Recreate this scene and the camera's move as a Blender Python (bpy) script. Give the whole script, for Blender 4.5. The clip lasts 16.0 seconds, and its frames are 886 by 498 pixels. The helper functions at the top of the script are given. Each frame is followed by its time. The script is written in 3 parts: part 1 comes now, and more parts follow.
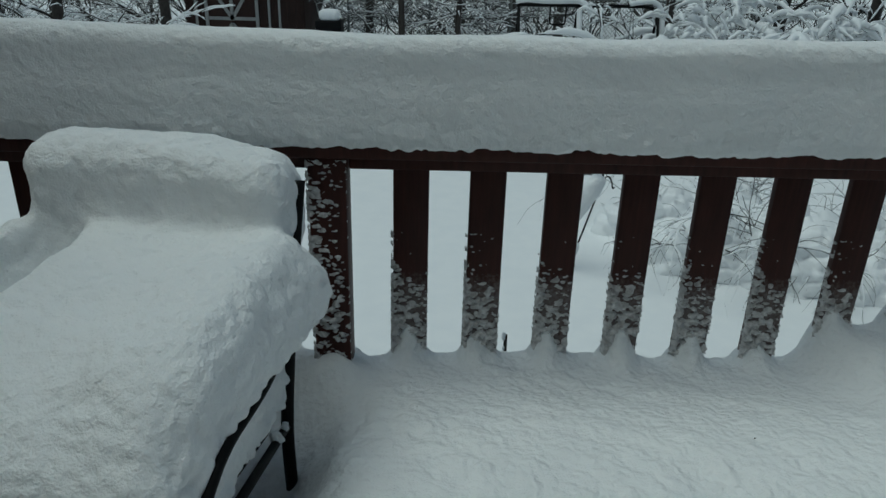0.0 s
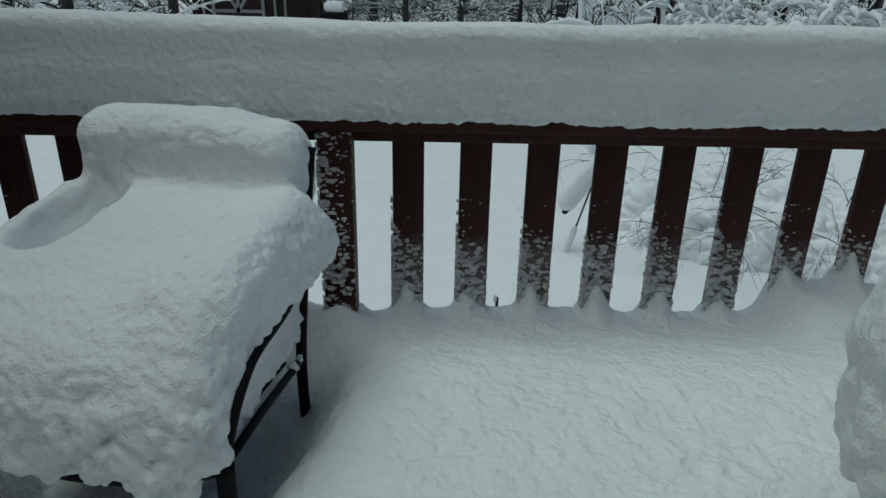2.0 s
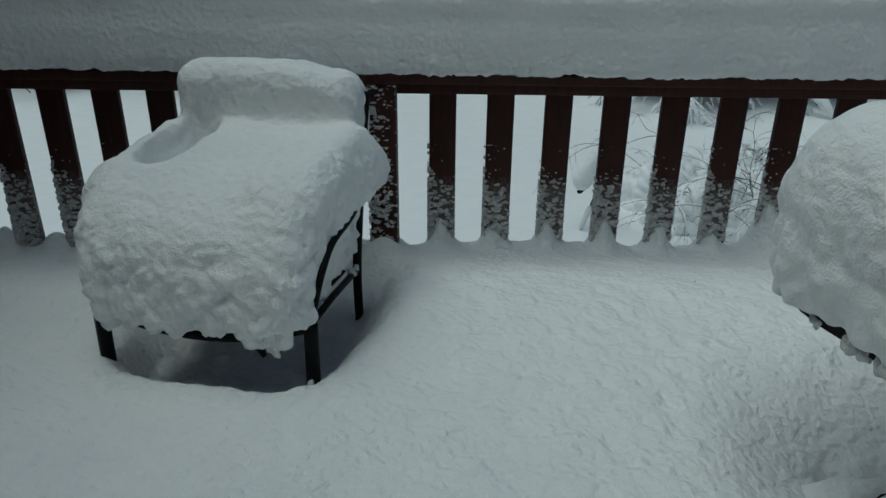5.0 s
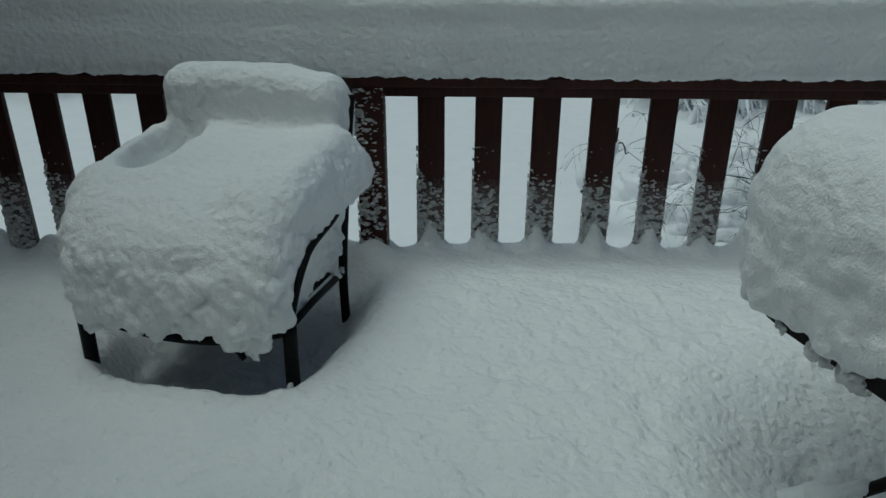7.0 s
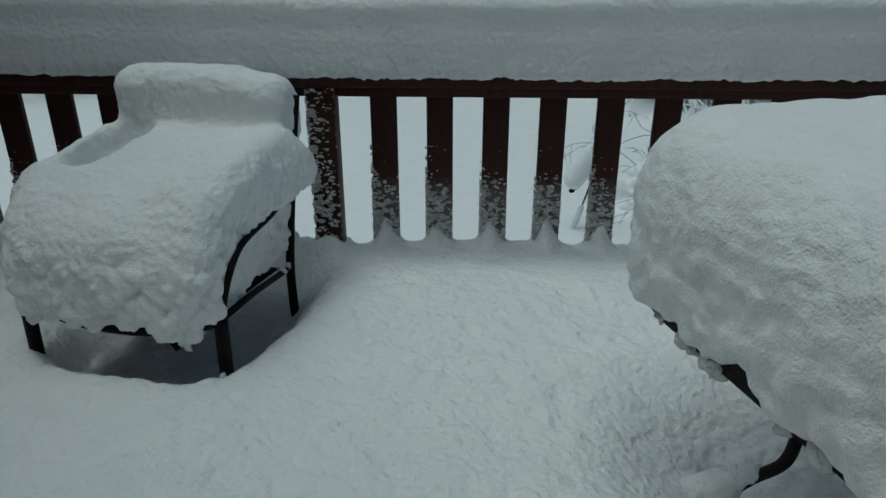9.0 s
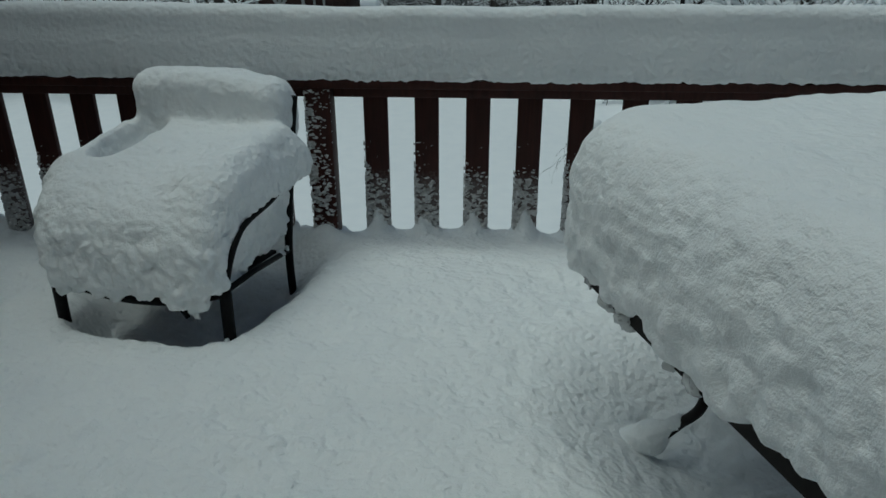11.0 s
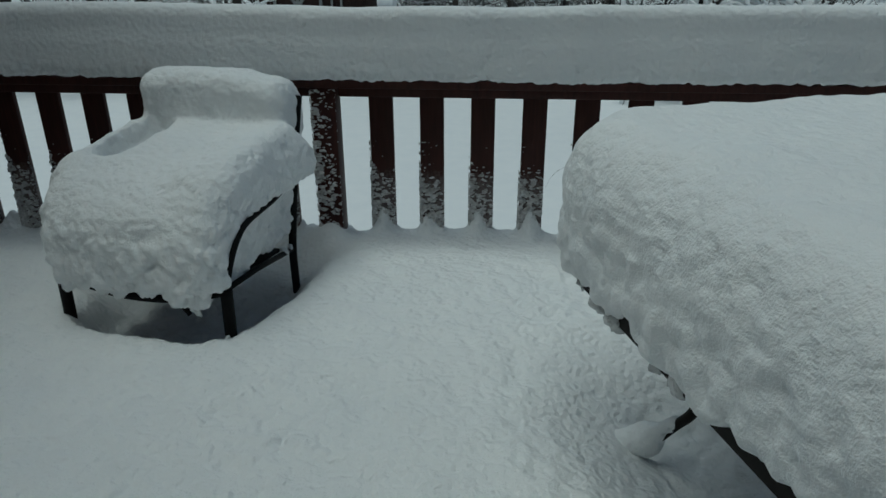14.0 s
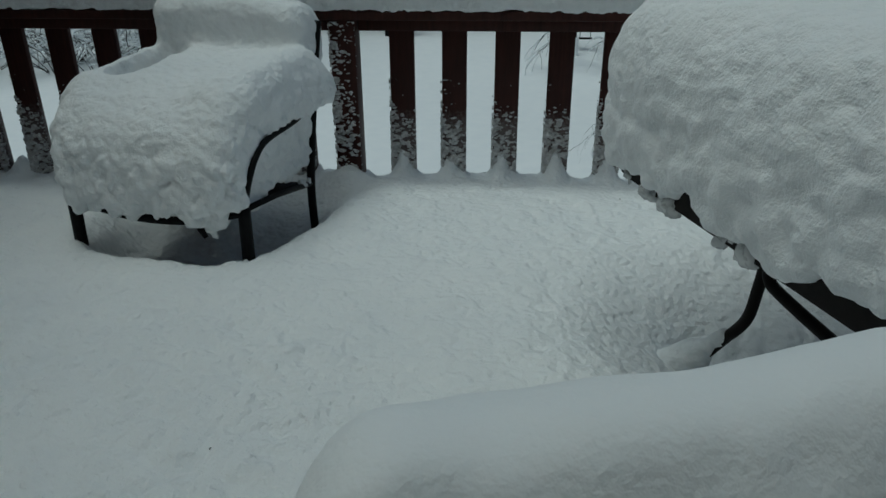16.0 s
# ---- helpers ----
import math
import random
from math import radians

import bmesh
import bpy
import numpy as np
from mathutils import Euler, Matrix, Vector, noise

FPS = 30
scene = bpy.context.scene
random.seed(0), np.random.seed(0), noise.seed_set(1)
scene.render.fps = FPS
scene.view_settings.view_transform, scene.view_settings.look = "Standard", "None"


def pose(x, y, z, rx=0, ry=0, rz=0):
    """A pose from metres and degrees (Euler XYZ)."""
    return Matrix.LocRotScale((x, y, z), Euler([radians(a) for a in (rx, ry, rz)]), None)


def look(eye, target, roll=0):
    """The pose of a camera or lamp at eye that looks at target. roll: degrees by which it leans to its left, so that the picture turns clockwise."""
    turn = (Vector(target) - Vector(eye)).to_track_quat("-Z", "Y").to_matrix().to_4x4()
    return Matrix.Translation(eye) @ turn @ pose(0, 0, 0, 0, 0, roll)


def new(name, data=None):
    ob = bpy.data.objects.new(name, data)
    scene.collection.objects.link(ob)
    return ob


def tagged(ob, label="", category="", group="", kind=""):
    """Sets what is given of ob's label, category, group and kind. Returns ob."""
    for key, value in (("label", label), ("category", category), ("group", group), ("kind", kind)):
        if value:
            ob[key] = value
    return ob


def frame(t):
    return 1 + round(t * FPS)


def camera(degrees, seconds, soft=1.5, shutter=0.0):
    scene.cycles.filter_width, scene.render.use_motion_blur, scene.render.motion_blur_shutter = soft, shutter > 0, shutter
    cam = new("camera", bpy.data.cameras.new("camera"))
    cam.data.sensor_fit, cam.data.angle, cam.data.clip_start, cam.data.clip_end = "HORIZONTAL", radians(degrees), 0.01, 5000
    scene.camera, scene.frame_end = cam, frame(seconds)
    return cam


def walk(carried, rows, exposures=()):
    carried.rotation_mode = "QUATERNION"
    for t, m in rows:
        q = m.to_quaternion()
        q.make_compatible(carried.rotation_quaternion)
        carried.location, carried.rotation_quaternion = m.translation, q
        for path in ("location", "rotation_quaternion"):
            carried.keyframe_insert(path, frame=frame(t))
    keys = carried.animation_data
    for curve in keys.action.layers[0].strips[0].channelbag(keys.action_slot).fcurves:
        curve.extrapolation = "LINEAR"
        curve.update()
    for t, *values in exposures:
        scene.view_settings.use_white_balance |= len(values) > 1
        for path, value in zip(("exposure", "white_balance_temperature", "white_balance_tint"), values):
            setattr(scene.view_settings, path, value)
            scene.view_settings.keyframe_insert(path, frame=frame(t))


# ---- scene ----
cam = camera(64.2, 16.0)
PATH = [
    (0, (0.091, -1.663, 1.317), (0.131, 0.179, 0.539), 1.6),
    (0.5, (0.137, -1.676, 1.312), (0.169, 0.174, 0.552), 1.4),
    (1, (0.167, -1.727, 1.309), (0.205, 0.119, 0.538), 1.4),
    (1.5, (0.155, -1.815, 1.314), (0.181, 0.028, 0.536), 1.3),
    (2, (0.122, -1.911, 1.333), (0.146, -0.078, 0.535), 1.2),
    (2.5, (0.139, -2.038, 1.325), (0.154, -0.204, 0.529), 1.0),
    (3, (0.159, -2.191, 1.306), (0.167, -0.358, 0.507), 1.0),
    (3.5, (0.124, -2.270, 1.236), (0.117, -0.439, 0.432), 0.7),
    (4, (0.087, -2.295, 1.244), (0.077, -0.465, 0.437), 0.6),
    (4.5, (0.074, -2.305, 1.277), (0.06, -0.474, 0.472), 0.6),
    (7, (0.147, -2.304, 1.301), (0.098, -0.475, 0.493), 0.2),
    (7.5, (0.187, -2.3, 1.29), (0.133, -0.472, 0.481), 0.1),
    (8, (0.228, -2.298, 1.298), (0.168, -0.469, 0.49), 0.1),
    (8.5, (0.274, -2.313, 1.298), (0.208, -0.485, 0.489), -0.0),
    (9, (0.337, -2.353, 1.313), (0.266, -0.525, 0.505), 0.0),
    (11.5, (0.45, -2.596, 1.365), (0.341, -0.77, 0.557), -0.1),
    (12, (0.472, -2.596, 1.351), (0.352, -0.77, 0.544), -0.2),
    (12.5, (0.486, -2.592, 1.357), (0.358, -0.767, 0.548), -0.2),
    (13, (0.5, -2.595, 1.364), (0.365, -0.771, 0.554), -0.3),
    (13.5, (0.502, -2.589, 1.363), (0.36, -0.766, 0.553), -0.3),
    (14, (0.483, -2.581, 1.368), (0.336, -0.758, 0.557), -0.2),
    (14.5, (0.444, -2.568, 1.369), (0.292, -0.745, 0.56), -0.2),
    (15, (0.426, -2.565, 1.37), (0.272, -0.743, 0.559), -0.1),
    (15.5, (0.419, -2.571, 1.282), (0.259, -0.747, 0.478), -0.3),
    (15.7, (0.431, -2.582, 1.205), (0.262, -0.756, 0.408), -0.5),
    (15.8, (0.434, -2.587, 1.178), (0.263, -0.761, 0.38), -0.5),
    (15.9, (0.434, -2.584, 1.16), (0.263, -0.762, 0.353), -0.4),
    (16, (0.429, -2.579, 1.152), (0.261, -0.763, 0.33), -0.3),
]
walk(cam, [(t, look(eye, target, roll)) for t, eye, target, roll in PATH], [(0, -0.54, 5580, -10), (0.5, -0.49, 5580, -10), (3, -0.49, 5580, -10), (4.5, -0.58, 5580, -10), (13, -0.61, 5580, -10), (16, -0.65, 5580, -10)])

# ---- world and light: overcast winter dusk ----
world = bpy.data.worlds.new("overcast")
scene.world = world
world.use_nodes = True
wn, wl = world.node_tree.nodes, world.node_tree.links
sky = wn.new("ShaderNodeTexSky")
sky.sky_type, sky.sun_disc = "NISHITA", False
sky.sun_elevation, sky.sun_rotation = radians(72.9), radians(-103)
sky.air_density, sky.dust_density, sky.ozone_density = 1.0, 4.0, 1.0
wl.new(sky.outputs["Color"], wn["Background"].inputs["Color"])
wn["Background"].inputs["Strength"].default_value = 0.05
sun = new("overcast_sun", bpy.data.lights.new("overcast_sun", "SUN"))
sun.data.energy, sun.data.angle, sun.data.color = 1.45, radians(55), (1.0, 0.94, 0.86)
sun.matrix_world = look((-3.0, -0.7, 10), (0, 0, 0))


# ---- mesh helpers ----
def part(name, bm, material, parent=None, label="", smooth=True):
    me = bpy.data.meshes.new(name)
    if isinstance(bm, tuple):
        me.from_pydata(*bm)
    else:
        bm.to_mesh(me)
        bm.free()
    me.materials.append(material)
    if smooth:
        me.polygons.foreach_set("use_smooth", [True] * len(me.polygons))
    ob = new(name, me)
    if parent:
        ob.parent = parent
    if label:
        ob["label"] = label
    return ob


def thing(name, place, label, category, group="", kind=""):
    ob = new(name)
    ob.location = place
    ob.empty_display_size = 0.05
    return tagged(ob, label, category, group, kind)


def box(x0, y0, z0, x1, y1, z1, bevel=0.004, bm=None):
    """A box with softened edges."""
    own = bmesh.new()
    bmesh.ops.create_cube(own, size=1)
    bmesh.ops.scale(own, vec=(x1 - x0, y1 - y0, z1 - z0), verts=own.verts)
    bmesh.ops.translate(own, vec=((x0 + x1) / 2, (y0 + y1) / 2, (z0 + z1) / 2), verts=own.verts)
    if bevel:
        bmesh.ops.bevel(own, geom=own.edges[:], offset=bevel, segments=2, affect="EDGES", profile=0.5)
    return own


def smooth_line(points, steps=6):
    """Catmull-Rom through the points (columns beyond three are carried along)."""
    p = np.array([points[0], *points, points[-1]], float)
    out = []
    for a, b, c, d in zip(p, p[1:], p[2:], p[3:]):
        for t in np.linspace(0, 1, steps, endpoint=False):
            out.append(0.5 * (2 * b + (c - a) * t + (2 * a - 5 * b + 4 * c - d) * t * t + (3 * b - a - 3 * c + d) * t ** 3))
    return np.array([*out, p[-1]])


def tube_data(points, radius, sides=8, verts=None, faces=None, squash=1.0):
    """Verts and faces of a tube with closed ends; radius is a number or one for each point."""
    pts = np.array(points, float)
    rad = np.broadcast_to(np.asarray(radius, float), (len(pts),))
    verts, faces = ([] if verts is None else verts), ([] if faces is None else faces)
    start, n = len(verts), len(pts)
    tang = np.gradient(pts, axis=0)
    tang /= np.linalg.norm(tang, axis=1)[:, None] + 1e-9
    base = np.array((0, 0, 1.0)) if np.abs(tang[:, 2]).max() < 0.95 else np.array((0.83, 0.56, 0.0))
    side = np.cross(tang, base)
    side /= np.linalg.norm(side, axis=1)[:, None] + 1e-9
    up = np.cross(side, tang)
    w = 2 * math.pi * np.arange(sides) / sides
    ring = pts[:, None] + rad[:, None, None] * (np.cos(w)[None, :, None] * side[:, None] + squash * np.sin(w)[None, :, None] * up[:, None])
    verts.extend(map(tuple, ring.reshape(-1, 3)))
    k, a = np.meshgrid(np.arange(n - 1), np.arange(sides), indexing="ij")
    b = (a + 1) % sides
    quads = start + np.stack([k * sides + a, k * sides + b, (k + 1) * sides + b, (k + 1) * sides + a], -1)
    faces.extend(map(tuple, quads.reshape(-1, 4).tolist()))
    faces.append(tuple(start + a for a in reversed(range(sides))))
    faces.append(tuple(start + (n - 1) * sides + a for a in range(sides)))
    return verts, faces


def tube(points, radius, sides=8, squash=1.0):
    v, f = tube_data(points, radius, sides, squash=squash)
    return (v, [], f)


# ---- noise and snow bodies ----
LATTICE = np.random.RandomState(7).rand(32, 32, 32)


def value_noise(p):
    """Smooth noise in 0..1 for an array of points."""
    i = np.floor(p).astype(int)
    f = p - i
    f = f * f * (3 - 2 * f)
    out = 0
    for a in (0, 1):
        for b in (0, 1):
            for c in (0, 1):
                w = (f[..., 0] if a else 1 - f[..., 0]) * (f[..., 1] if b else 1 - f[..., 1]) * (f[..., 2] if c else 1 - f[..., 2])
                out = out + w * LATTICE[(i[..., 0] + a) % 32, (i[..., 1] + b) % 32, (i[..., 2] + c) % 32]
    return out


def lumps(p, size, octaves=2):
    """Noise about zero, with lumps of that size in metres."""
    out, amp = 0, 1.0
    for k in range(octaves):
        out = out + amp * (value_noise(p / size + 3.7 * k) - 0.5)
        size, amp = size / 2.1, amp * 0.5
    return out


def clumps(p, size, octaves=2):
    """Rounded bumps with creases between them, about zero."""
    out, amp = 0, 1.0
    for k in range(octaves):
        q = p / size + 5.3 * k
        q = q + 0.6 * np.stack([value_noise(q * 0.9 + 11), value_noise(q * 0.9 + 17), value_noise(q * 0.9 + 23)], -1)
        out = out + amp * (np.sqrt((2 * value_noise(q) - 1) ** 2 + 0.02) - 0.36)
        size, amp = size / 1.9, amp * 0.5
    return out


def domes(p, size, octaves=1):
    """Rounded pellets set side by side, about zero."""
    out, amp = 0, 1.0
    for k in range(octaves):
        q = p / size + 2.9 * k
        q = q + 0.5 * np.stack([value_noise(q * 0.7 + 3), value_noise(q * 0.7 + 13), value_noise(q * 0.7 + 29)], -1)
        i = np.floor(q).astype(int)
        near = np.full(q.shape[:-1], 9.0)
        for a in (-1, 0, 1):
            for b in (-1, 0, 1):
                for c in (-1, 0, 1):
                    j = i + np.array((a, b, c))
                    u, v, w = j[..., 0] % 32, j[..., 1] % 32, j[..., 2] % 32
                    at = j + np.stack([LATTICE[u, v, w], LATTICE[v, w, u], LATTICE[w, u, v]], -1)
                    near = np.minimum(near, ((q - at) ** 2).sum(-1))
        out = out + amp * (0.35 - near)
        size, amp = size / 1.9, amp * 0.5
    return out


def smoothstep(a, b, x):
    t = np.clip((x - a) / (b - a), 0, 1)
    return t * t * (3 - 2 * t)


def rounded_box(p, centre, half, r):
    q = np.abs(p - np.array(centre)) - (np.array(half) - r)
    return np.linalg.norm(np.maximum(q, 0), axis=-1) + np.minimum(q.max(axis=-1), 0) - r


def ellipsoid(p, centre, radii):
    q = (p - np.array(centre)) / np.array(radii)
    k = np.linalg.norm(q, axis=-1)
    return (k - 1) * min(radii)


def capsule(p, a, b, r):
    a, b = np.array(a, float), np.array(b, float)
    t = np.clip(((p - a) @ (b - a)) / ((b - a) @ (b - a)), 0, 1)
    return np.linalg.norm(p - a - t[..., None] * (b - a), axis=-1) - r


def blend(a, b, k):
    """Smooth union of two distance fields."""
    h = np.clip(0.5 + 0.5 * (b - a) / k, 0, 1)
    return b + (a - b) * h - k * h * (1 - h)


def body(field, lo, hi, step, ease=2, relief=None):
    """The surface where field(points) is zero, as verts and faces (surface nets)."""
    axes = [np.arange(a, b + step, step) for a, b in zip(lo, hi)]
    grid = np.stack(np.meshgrid(*axes, indexing="ij"), -1)
    d = field(grid)
    inside = d < 0
    n = np.array(d.shape) - 1
    corner = lambda a, b, c: (slice(a, n[0] + a), slice(b, n[1] + b), slice(c, n[2] + c))
    count = sum(inside[corner(a, b, c)].astype(int) for a in (0, 1) for b in (0, 1) for c in (0, 1))
    mixed = (count > 0) & (count < 8)
    total, weight = np.zeros((*n, 3)), np.zeros(tuple(n))
    for axis in range(3):
        for o1 in (0, 1):
            for o2 in (0, 1):
                s0 = [0, 0, 0]
                s0[(axis + 1) % 3], s0[(axis + 2) % 3] = o1, o2
                s1 = list(s0)
                s1[axis] = 1
                d0, d1 = d[corner(*s0)], d[corner(*s1)]
                cross = (d0 < 0) != (d1 < 0)
                t = np.where(cross, d0 / np.where(cross, d0 - d1, 1), 0)
                at = grid[corner(*s0)] + 0.0
                at[..., axis] += t * step
                total += np.where(cross[..., None], at, 0)
                weight += cross
    index = -np.ones(tuple(n), int)
    cells = np.argwhere(mixed)
    index[mixed] = np.arange(len(cells))
    verts = total[mixed] / weight[mixed][:, None]
    faces = []
    for axis in range(3):
        b1, b2 = (axis + 1) % 3, (axis + 2) % 3
        lead = [slice(1, n[k]) for k in range(3)]
        lead[axis] = slice(0, n[axis])
        step_on = list(lead)
        step_on[axis] = slice(1, n[axis] + 1)
        a_in, b_in = inside[tuple(lead)], inside[tuple(step_on)]
        for flip in (False, True):
            at = np.argwhere((a_in & ~b_in) if not flip else (~a_in & b_in))
            if not len(at):
                continue
            at = at + np.array([0 if k == axis else 1 for k in range(3)])
            e1, e2 = np.eye(3, dtype=int)[b1], np.eye(3, dtype=int)[b2]
            quad = [index[tuple((at - o).T)] for o in (0 * e1, e1, e1 + e2, e2)]
            q = np.stack(quad if not flip else quad[::-1], -1)
            faces.append(q[(q >= 0).all(axis=1)])
    faces = np.concatenate(faces)
    edges = np.concatenate([faces[:, [k, (k + 1) % 4]] for k in range(4)])
    for _ in range(ease):
        total, weight = np.zeros_like(verts), np.zeros(len(verts))
        for a, b in ((0, 1), (1, 0)):
            np.add.at(total, edges[:, a], verts[edges[:, b]])
            np.add.at(weight, edges[:, a], 1)
        verts = 0.4 * verts + 0.6 * total / weight[:, None]
    if relief:
        normal = np.zeros_like(verts)
        flat = np.cross(verts[faces[:, 2]] - verts[faces[:, 0]], verts[faces[:, 3]] - verts[faces[:, 1]])
        for k in range(4):
            np.add.at(normal, faces[:, k], flat)
        normal /= np.linalg.norm(normal, axis=1)[:, None] + 1e-12
        verts = verts + normal * relief(verts, normal)[:, None]
    return verts.tolist(), [], faces.tolist()


# ---- materials ----
def material(name):
    m = bpy.data.materials.new(name)
    m.use_nodes = True
    n, l = m.node_tree.nodes, m.node_tree.links
    b = n["Principled BSDF"]
    co = n.new("ShaderNodeTexCoord")
    return m, n, l, b, co


def noise_node(n, l, vector, scale, detail=4.0, rough=0.55):
    t = n.new("ShaderNodeTexNoise")
    t.inputs["Scale"].default_value, t.inputs["Detail"].default_value, t.inputs["Roughness"].default_value = scale, detail, rough
    l.new(vector, t.inputs["Vector"])
    return t


def ramp(n, l, value, stops):
    r = n.new("ShaderNodeValToRGB")
    while len(r.color_ramp.elements) < len(stops):
        r.color_ramp.elements.new(0.5)
    for e, (at, c) in zip(r.color_ramp.elements, stops):
        e.position, e.color = at, (*c, 1)
    l.new(value, r.inputs["Fac"])
    return r


def snow_material(name, grain=0.35, lump=0.25, lump_scale=45.0, cells=0.0, cell_scale=60.0, tones=((0.86, 0.88, 0.895), (0.90, 0.915, 0.92)), tone_scale=5.0, glow=0.0):
    m, n, l, b, co = material(name)
    fine = noise_node(n, l, co.outputs["Object"], 210, 2)
    mid = noise_node(n, l, co.outputs["Object"], lump_scale, 0.0, 0.5)
    tone = noise_node(n, l, co.outputs["Object"], tone_scale, 3)
    c = ramp(n, l, tone.outputs["Fac"], [(0.3, tones[0]), (0.7, tones[1])])
    l.new(c.outputs["Color"], b.inputs["Base Color"])
    b.inputs["Roughness"].default_value = 0.75
    b.inputs["Specular IOR Level"].default_value = 0.2
    b.inputs["Subsurface Weight"].default_value, b.inputs["Subsurface Scale"].default_value = glow, 0.008
    b.inputs["Subsurface Radius"].default_value = (0.8, 1.0, 1.1)
    warp = noise_node(n, l, co.outputs["Object"], cell_scale * 0.7, 2)
    shift = n.new("ShaderNodeVectorMath")
    shift.operation = "MULTIPLY_ADD"
    shift.inputs[1].default_value = (0.012, 0.012, 0.012)
    l.new(warp.outputs["Color"], shift.inputs[0])
    l.new(co.outputs["Object"], shift.inputs[2])
    vor = n.new("ShaderNodeTexVoronoi")
    vor.feature = "SMOOTH_F1"
    vor.inputs["Scale"].default_value, vor.inputs["Smoothness"].default_value = cell_scale, 1.0
    l.new(shift.outputs["Vector"], vor.inputs["Vector"])
    b0, b1, b2 = (n.new("ShaderNodeBump") for _ in range(3))
    b0.invert = True
    b0.inputs["Strength"].default_value, b0.inputs["Distance"].default_value = cells, 0.012
    b1.inputs["Strength"].default_value, b1.inputs["Distance"].default_value = lump, 0.012
    b2.inputs["Strength"].default_value, b2.inputs["Distance"].default_value = grain, 0.006
    l.new(vor.outputs["Distance"], b0.inputs["Height"])
    l.new(mid.outputs["Fac"], b1.inputs["Height"])
    l.new(fine.outputs["Fac"], b2.inputs["Height"])
    l.new(b0.outputs["Normal"], b1.inputs["Normal"])
    l.new(b1.outputs["Normal"], b2.inputs["Normal"])
    l.new(b2.outputs["Normal"], b.inputs["Normal"])
    return m


def wood_material(name, dark, light, stretch=(30, 30, 2.5)):
    m, n, l, b, co = material(name)
    mp = n.new("ShaderNodeMapping")
    mp.inputs["Scale"].default_value = stretch
    l.new(co.outputs["Object"], mp.inputs["Vector"])
    info = n.new("ShaderNodeObjectInfo")
    off = n.new("ShaderNodeVectorMath")
    off.operation = "ADD"
    l.new(mp.outputs["Vector"], off.inputs[0])
    l.new(info.outputs["Random"], off.inputs[1])
    g = noise_node(n, l, off.outputs["Vector"], 3.0, 6)
    w = noise_node(n, l, co.outputs["Object"], 6.0, 3)
    mix = n.new("ShaderNodeMath")
    mix.operation = "ADD"
    sc = n.new("ShaderNodeMath")
    sc.operation = "MULTIPLY"
    sc.inputs[1].default_value = 0.5
    l.new(w.outputs["Fac"], sc.inputs[0])
    l.new(g.outputs["Fac"], mix.inputs[0])
    l.new(sc.outputs[0], mix.inputs[1])
    c = ramp(n, l, mix.outputs[0], [(0.5, dark), (1.0, light)])
    l.new(c.outputs["Color"], b.inputs["Base Color"])
    b.inputs["Roughness"].default_value = 0.6
    b.inputs["Specular IOR Level"].default_value = 0.3
    bp = n.new("ShaderNodeBump")
    bp.inputs["Strength"].default_value, bp.inputs["Distance"].default_value = 0.3, 0.002
    l.new(g.outputs["Fac"], bp.inputs["Height"])
    l.new(bp.outputs["Normal"], b.inputs["Normal"])
    return m


def metal_material(name, colour, rough=0.45, metallic=0.0):
    m, n, l, b, co = material(name)
    g = noise_node(n, l, co.outputs["Object"], 60, 4)
    c = ramp(n, l, g.outputs["Fac"], [(0.35, tuple(0.7 * v for v in colour)), (0.7, tuple(1.3 * v for v in colour))])
    l.new(c.outputs["Color"], b.inputs["Base Color"])
    b.inputs["Roughness"].default_value, b.inputs["Metallic"].default_value = rough, metallic
    b.inputs["Specular IOR Level"].default_value = 0.14
    bp = n.new("ShaderNodeBump")
    bp.inputs["Strength"].default_value, bp.inputs["Distance"].default_value = 0.15, 0.001
    l.new(g.outputs["Fac"], bp.inputs["Height"])
    l.new(bp.outputs["Normal"], b.inputs["Normal"])
    return m


SNOW = snow_material("packed_snow", grain=0.55, lump=0.30, lump_scale=70, cells=0.34, cell_scale=52, glow=0.04)
SNOW_SOFT = snow_material("soft_snow", grain=0.55, lump=0.37, lump_scale=62, cells=0.20, cell_scale=50, glow=0.05)
SNOW_SMOOTH = snow_material("smooth_snow", grain=0.22, lump=0.12, lump_scale=60, cells=0.05, cell_scale=50, glow=0.05)
SNOW_DECK = snow_material("deck_snow", grain=0.6, lump=0.58, lump_scale=62, cells=0.25, cell_scale=48, glow=0.02)
SNOW_FAR = snow_material("yard_snow", grain=0.1, lump=0.1, lump_scale=4)
FROST = snow_material("crusted_snow", grain=0.6, lump=0.5, lump_scale=90, tones=((0.40, 0.38, 0.37), (0.80, 0.80, 0.80)), tone_scale=55)
STAIN = wood_material("red_brown_stain", (0.026, 0.0075, 0.0055), (0.058, 0.0165, 0.0115))


